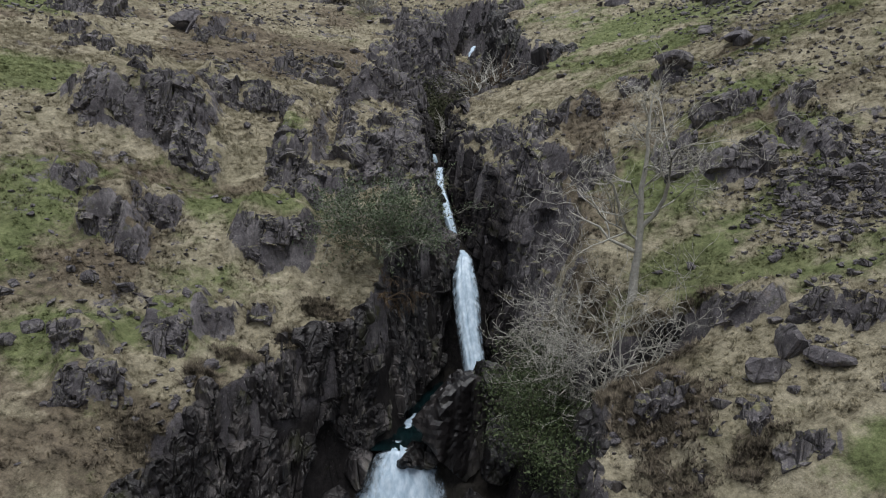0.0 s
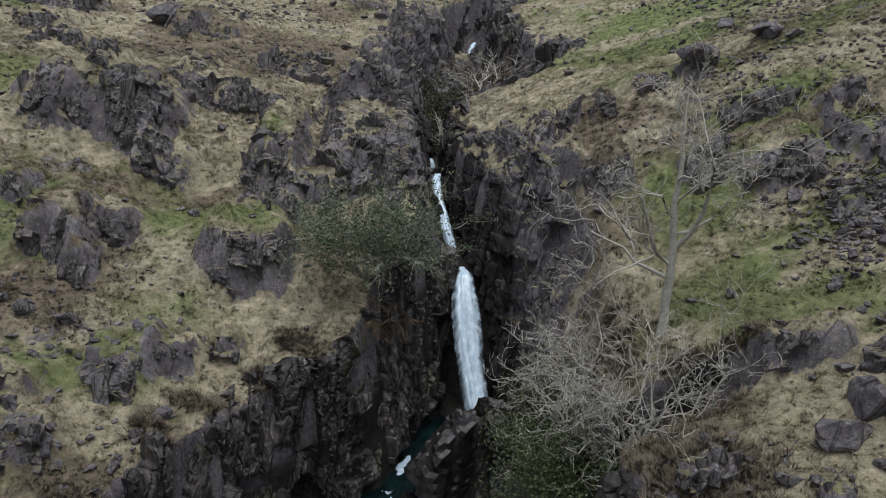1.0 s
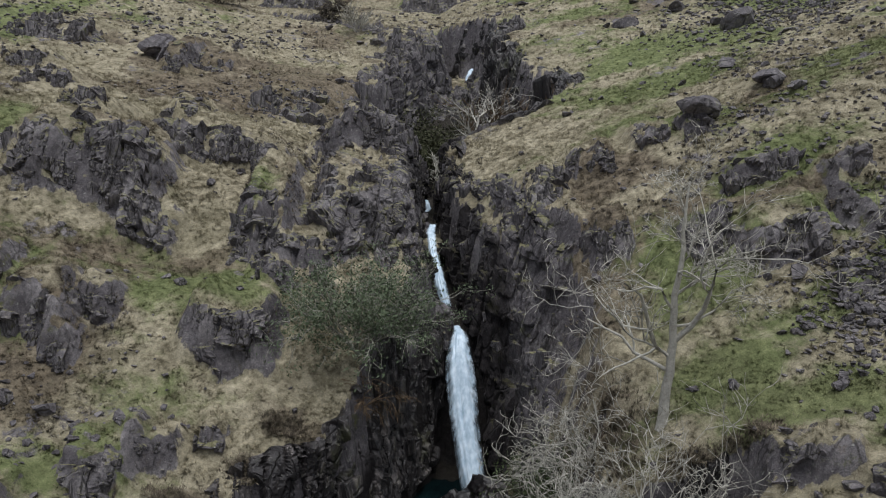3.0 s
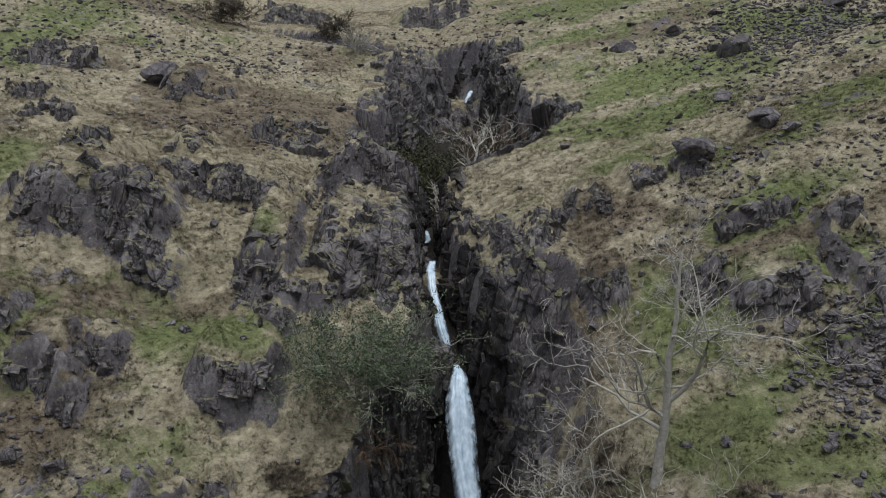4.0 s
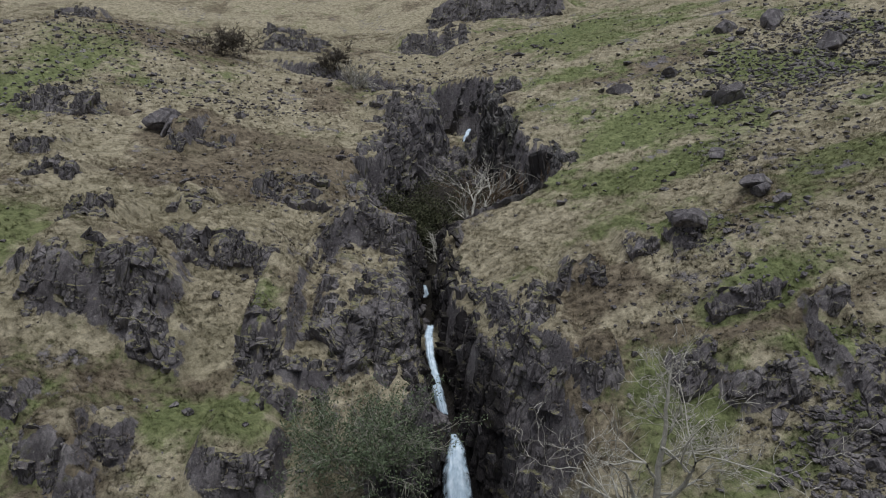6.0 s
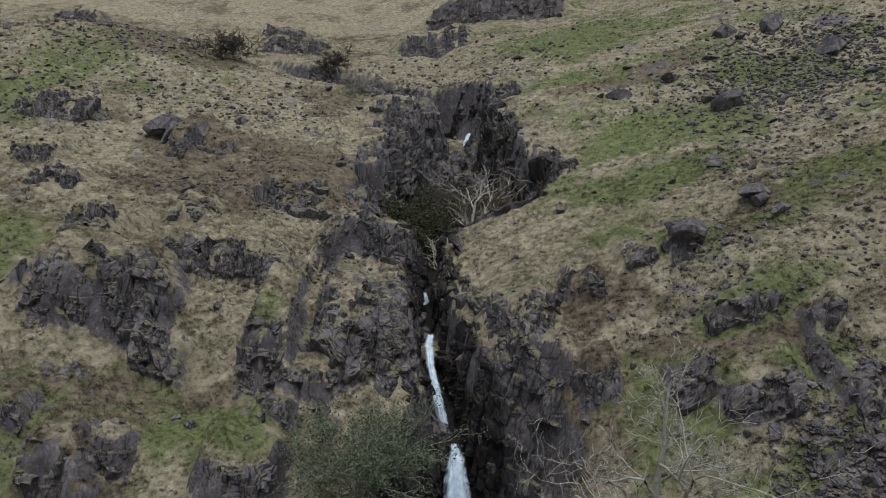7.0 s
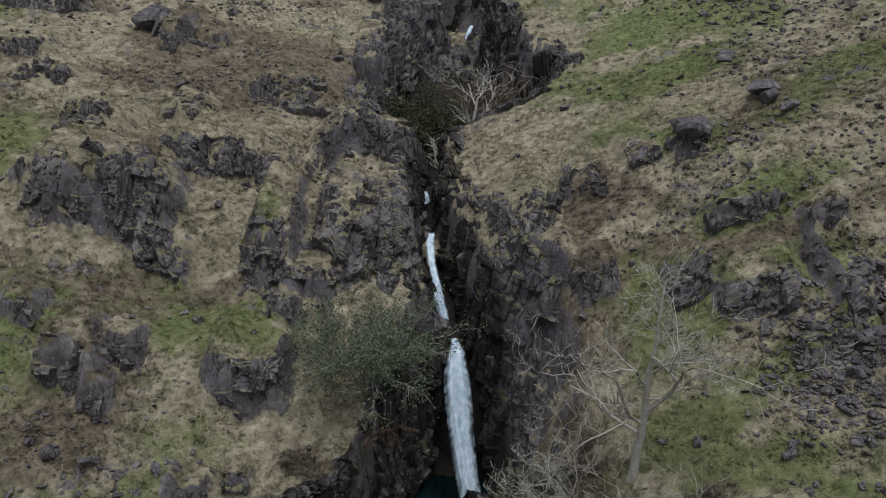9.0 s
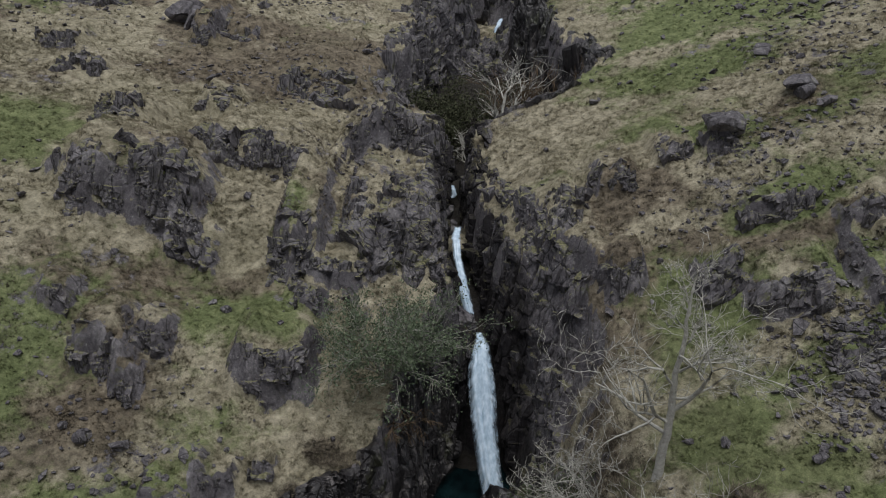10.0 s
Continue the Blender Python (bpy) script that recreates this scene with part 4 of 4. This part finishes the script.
# ---- trees and bushes ----
class Wood:
    """Grows tapered, crooked branches; every limb is kept as a mesh of its own."""

    def __init__(self, seed, thin=0.014):
        self.r = random.Random(seed)
        self.tips = []
        self.thin = thin

    def tube(self, v, f, pts, radii, sides):
        base = len(v)
        for i, (p, r) in enumerate(zip(pts, radii)):
            d = (pts[min(i + 1, len(pts) - 1)] - pts[max(i - 1, 0)]).normalized()
            s = d.orthogonal().normalized()
            u = d.cross(s)
            for k in range(sides):
                a = 2 * math.pi * k / sides
                v.append(p + (s * math.cos(a) + u * math.sin(a)) * r)
        for i in range(len(pts) - 1):
            for k in range(sides):
                a, b = base + i * sides + k, base + i * sides + (k + 1) % sides
                f.append((a, b, b + sides, a + sides))

    def branch(self, v, f, p, d, length, r, depth, droop, spread, kids, wild, store=None):
        rnd = self.r
        n = max(3, int(5 if depth > 1 else 4))
        pts, radii = [p.copy()], [r]
        for i in range(n):
            d = (d + Vector((rnd.gauss(0, wild), rnd.gauss(0, wild), rnd.gauss(0, wild) - droop))).normalized()
            pts.append(pts[-1] + d * length / n)
            radii.append(r * (1 - 0.62 * (i + 1) / n))
        self.tube(v, f, pts, radii, 6 if r > 0.06 else 4 if r > 0.02 else 3)
        self.tips.append(pts[-1])
        if depth <= 0:
            return
        for k in range(kids):
            j = rnd.randint(1, n)
            nd = (d + Vector((rnd.uniform(-1, 1), rnd.uniform(-1, 1), rnd.uniform(-0.4, 0.55))) * spread).normalized()
            args = (pts[j], nd, length * rnd.uniform(0.5, 0.78), max(radii[j] * rnd.uniform(0.55, 0.8), self.thin), depth - 1, droop, spread, kids, wild)
            if store is not None:
                vv_, ff_ = [], []
                self.branch(vv_, ff_, *args)
                store.append((vv_, ff_))
            else:
                self.branch(v, f, *args)


def leaf_cloud(name, tips, n, size, mat, parent, seed, spread=0.5, drop=0.0):
    r = np.random.default_rng(seed)
    t = np.array([tuple(p) for p in tips])
    c = t[r.integers(0, len(t), n)] + r.normal(0, spread, (n, 3)) * (1, 1, 0.7) - (0, 0, drop)
    a, b = r.normal(0, 1, (n, 3)), r.normal(0, 1, (n, 3))
    a /= np.linalg.norm(a, axis=1, keepdims=True)
    b -= (a * b).sum(1, keepdims=True) * a
    b /= np.linalg.norm(b, axis=1, keepdims=True)
    s = size * r.uniform(0.6, 1.4, (n, 1))
    v = np.stack([c - a * s, c + b * s * 0.35, c + a * s, c - b * s * 0.35], 1).reshape(-1, 3)
    return part(name, mesh_from(name, v, np.arange(4 * n).reshape(-1, 4), mat), parent)


def tree(kind, x, y, height, mat, seed, label, category, stems=1, lean=(0, 0), radius=None, depth=4, kids=4, spread=0.75, wild=0.16, droop=0.0, dz=-0.1, fan=0.7, leaves=None, group="", z=None):
    w = Wood(seed, 0.011 + 0.0004 * max(0, y - 25))
    ob = tagged(new(kind), label, category, group)
    origin = Vector((x, y, ground_at(x, y) + dz if z is None else z))
    ob.location = origin
    rnd = w.r
    for s in range(stems):
        d = Vector((lean[0], lean[1], 1))
        if stems > 1:
            a = 2 * math.pi * s / stems + rnd.uniform(-0.4, 0.4)
            d += Vector((math.cos(a), math.sin(a), 0)) * fan * rnd.uniform(0.3, 1.0)
        v, f, limbs = [], [], []
        w.branch(v, f, Vector((0, 0, 0)), d.normalized(), height * (0.62 if stems == 1 else rnd.uniform(0.4, 0.6)), radius or height * 0.022, depth, droop, spread, kids + (3 if stems == 1 else 0), wild, limbs)
        part("trunk" if stems == 1 else "stem", mesh_from("trunk", [tuple(q) for q in v], f, mat, True), ob)
        for lv, lf in limbs:
            part("branch", mesh_from("branch", [tuple(q) for q in lv], lf, mat, True), ob)
    if leaves:
        n, size, lmat, sp, nm = leaves
        leaf_cloud(nm, w.tips, n, size, lmat, ob, seed, sp)
    return ob



def forked_tree(kind, x, y, height, mat, seed, label, category, limbs):
    """A bare tree: one crooked trunk and heavy limbs of (height, x, y, rise, length, radius) that curl upwards."""
    w = Wood(seed, 0.011)
    rnd = w.r
    ob = tagged(new(kind), label, category)
    ob.location = (x, y, ground_at(x, y) - 0.15)
    pts, radii, p = [], [], Vector((0, 0, 0))
    n = 16
    for i in range(n + 1):
        pts.append(p.copy())
        radii.append(0.17 * (1 - i / (n + 0.6)) ** 0.85 + 0.012)
        d = Vector((0.07 if i < 5 else -0.05, 0, 1)) + Vector((rnd.gauss(0, 0.13), rnd.gauss(0, 0.1), 0))
        p += d.normalized() * height / n
    v, f = [], []
    w.tube(v, f, pts, radii, 8)
    part("trunk", mesh_from("trunk", [tuple(q) for q in v], f, mat, True), ob)
    for at, dx, dy, up, length, r in limbs:
        k = min(n - 1, int(at / height * n))
        v, f = [], []
        w.branch(v, f, pts[k], Vector((dx, dy, up)).normalized(), length, r, 4, -0.05, 1.0, 3, 0.3)
        part("branch", mesh_from("branch", [tuple(q) for q in v], f, mat, True), ob)
    return ob


forked_tree("tree", 7.1, 23.6, 7.8, M_PALE_BARK, 21, "tall bare pale forked tree on the grassy shelf", "tree",
            [(2.3, -1.0, 0.2, 0.5, 3.0, 0.075), (2.7, -0.9, -0.3, 0.75, 3.4, 0.085), (3.2, 0.8, 0.1, 0.75, 3.6, 0.10), (3.6, 1.0, -0.2, 0.1, 2.1, 0.05),
             (4.2, -0.7, 0.4, 0.8, 2.3, 0.06), (4.7, 0.5, -0.5, 0.8, 2.0, 0.05), (5.2, -0.6, -0.4, 0.9, 1.8, 0.045), (5.6, 0.5, 0.4, 0.9, 1.7, 0.04),
             (6.2, -0.4, 0.1, 0.9, 1.4, 0.035), (6.7, 0.4, 0.0, 0.9, 1.2, 0.03), (7.2, -0.2, 0.2, 1.0, 1.0, 0.025)])
thorn = dict(depth=4, kids=3, spread=1.1, wild=0.32)
tree("thorn_bush", 5.6, 21.3, 6.4, M_PALE_BARK, 22, "wide bare thorn bush with pale tangled twigs", "bush", stems=9, lean=(-0.35, 0.1), fan=0.9, radius=0.06, z=1.7, **thorn)
tree("thorn_bush", 4.3, 22.4, 5.4, M_PALE_BARK, 23, "bare pale thorn bush over the ravine edge", "bush", stems=7, lean=(-0.3, 0), fan=0.9, radius=0.05, z=2.0, **thorn)
tree("thorn_bush", 6.5, 21.6, 5.0, M_PALE_BARK, 39, "bare pale thorn bush in the dark side gully", "bush", stems=8, lean=(-0.1, 0), fan=0.8, radius=0.05, z=1.8, **thorn)
tree("thorn_bush", 5.0, 24.0, 4.6, M_PALE_BARK, 24, "bare reddish thorn bush above the ravine side", "bush", stems=6, lean=(-0.3, 0), fan=0.9, radius=0.04, **thorn)
bushy = dict(stems=8, depth=3, kids=3, spread=1.0, fan=1.6, radius=0.035)
tree("evergreen_bush", 3.9, 21.6, 4.0, M_DARK_BARK, 25, "dark green bush hanging over the pool", "bush", z=-0.2, leaves=(13500, 0.06, M_FERN, 0.32, "foliage"), **bushy)
tree("evergreen_bush", 4.6, 19.4, 3.6, M_DARK_BARK, 40, "dark green bush low on the ravine bank", "bush", z=-0.2, leaves=(12000, 0.06, M_FERN, 0.32, "foliage"), **bushy)
tree("evergreen_bush", 4.2, 24.4, 3.2, M_DARK_BARK, 26, "green bush on the ravine side beside the fall", "bush", z=0.4, leaves=(9750, 0.06, M_FERN, 0.32, "foliage"), **bushy)
tree("holly_bush", -2.9, 28.9, 4.2, M_GREY_BARK, 27, "spreading grey-green bush with pale twigs on the ravine lip", "bush", stems=13, depth=3, kids=4, spread=0.75, fan=1.1, lean=(0.12, -0.1), wild=0.14, radius=0.045, leaves=(12500, 0.07, M_HOLLY, 0.2, "foliage"))
tree("birch", 2.7, 50.3, 10.0, M_PALE_BARK, 28, "pale crooked birch standing in the upper hollow", "tree", radius=0.24, depth=3, kids=3, spread=1.0, wild=0.25)
tree("birch", 7.6, 52.0, 6.5, M_PALE_BARK, 29, "small pale bare tree at the hollow's edge", "tree", stems=3, radius=0.07, depth=3, kids=3, spread=0.9, wild=0.22)
tree("birch", 1.0, 50.2, 4.6, M_PALE_BARK, 30, "low pale twiggy bush above the cleft", "bush", stems=5, radius=0.035, depth=3, kids=3, spread=0.9, wild=0.22, fan=1.2)
tree("birch", 4.6, 50.8, 5.2, M_PALE_BARK, 36, "low pale twiggy bush behind the rock lip", "bush", stems=5, radius=0.035, depth=3, kids=3, spread=1.0, wild=0.3, fan=1.2)
tree("brown_shrub", 5.0, 54.0, 7.0, M_RUST, 31, "feathery rust-brown leafless shrub in the hollow", "bush", stems=9, radius=0.05, depth=3, kids=5, spread=0.5, wild=0.12, fan=0.5)
tree("juniper", -2.6, 54.5, 6.0, M_DARK_BARK, 32, "dark olive juniper spreading in the hollow", "bush", stems=9, radius=0.05, depth=3, kids=3, spread=0.9, fan=1.9, leaves=(8500, 0.12, M_OLIVE, 0.4, "foliage"))
tree("juniper", 0.4, 57.5, 6.0, M_DARK_BARK, 33, "dark olive juniper against the back wall", "bush", stems=9, radius=0.05, depth=3, kids=3, spread=0.9, fan=1.9, leaves=(8500, 0.12, M_OLIVE, 0.4, "foliage"))
tree("brown_shrub", -8.4, 75.0, 3.2, M_PALE_BARK, 34, "pale bare shrub on the far ravine edge", "bush", stems=7, radius=0.05, depth=3, kids=4, spread=0.6, fan=0.9)
tree("brown_shrub", -24.8, 83.5, 5.0, M_DARK_BARK, 35, "dim bare shrub in the far ravine", "bush", stems=6, radius=0.035, depth=4, kids=4, spread=1.0, wild=0.25, fan=0.9)
tree("thorn_tree", -13.3, 86.5, 4.0, M_DARK_BARK, 37, "dark wind-bent thorn tree on the skyline rocks", "tree", lean=(0.5, 0), radius=0.09, depth=4, kids=3, spread=1.0, wild=0.25)
tree("brown_shrub", -2.6, 27.6, 2.2, M_RUST, 38, "brown dead growth hanging on the cliff", "bush", stems=8, radius=0.03, depth=3, kids=4, spread=0.6, droop=0.15, fan=0.9)
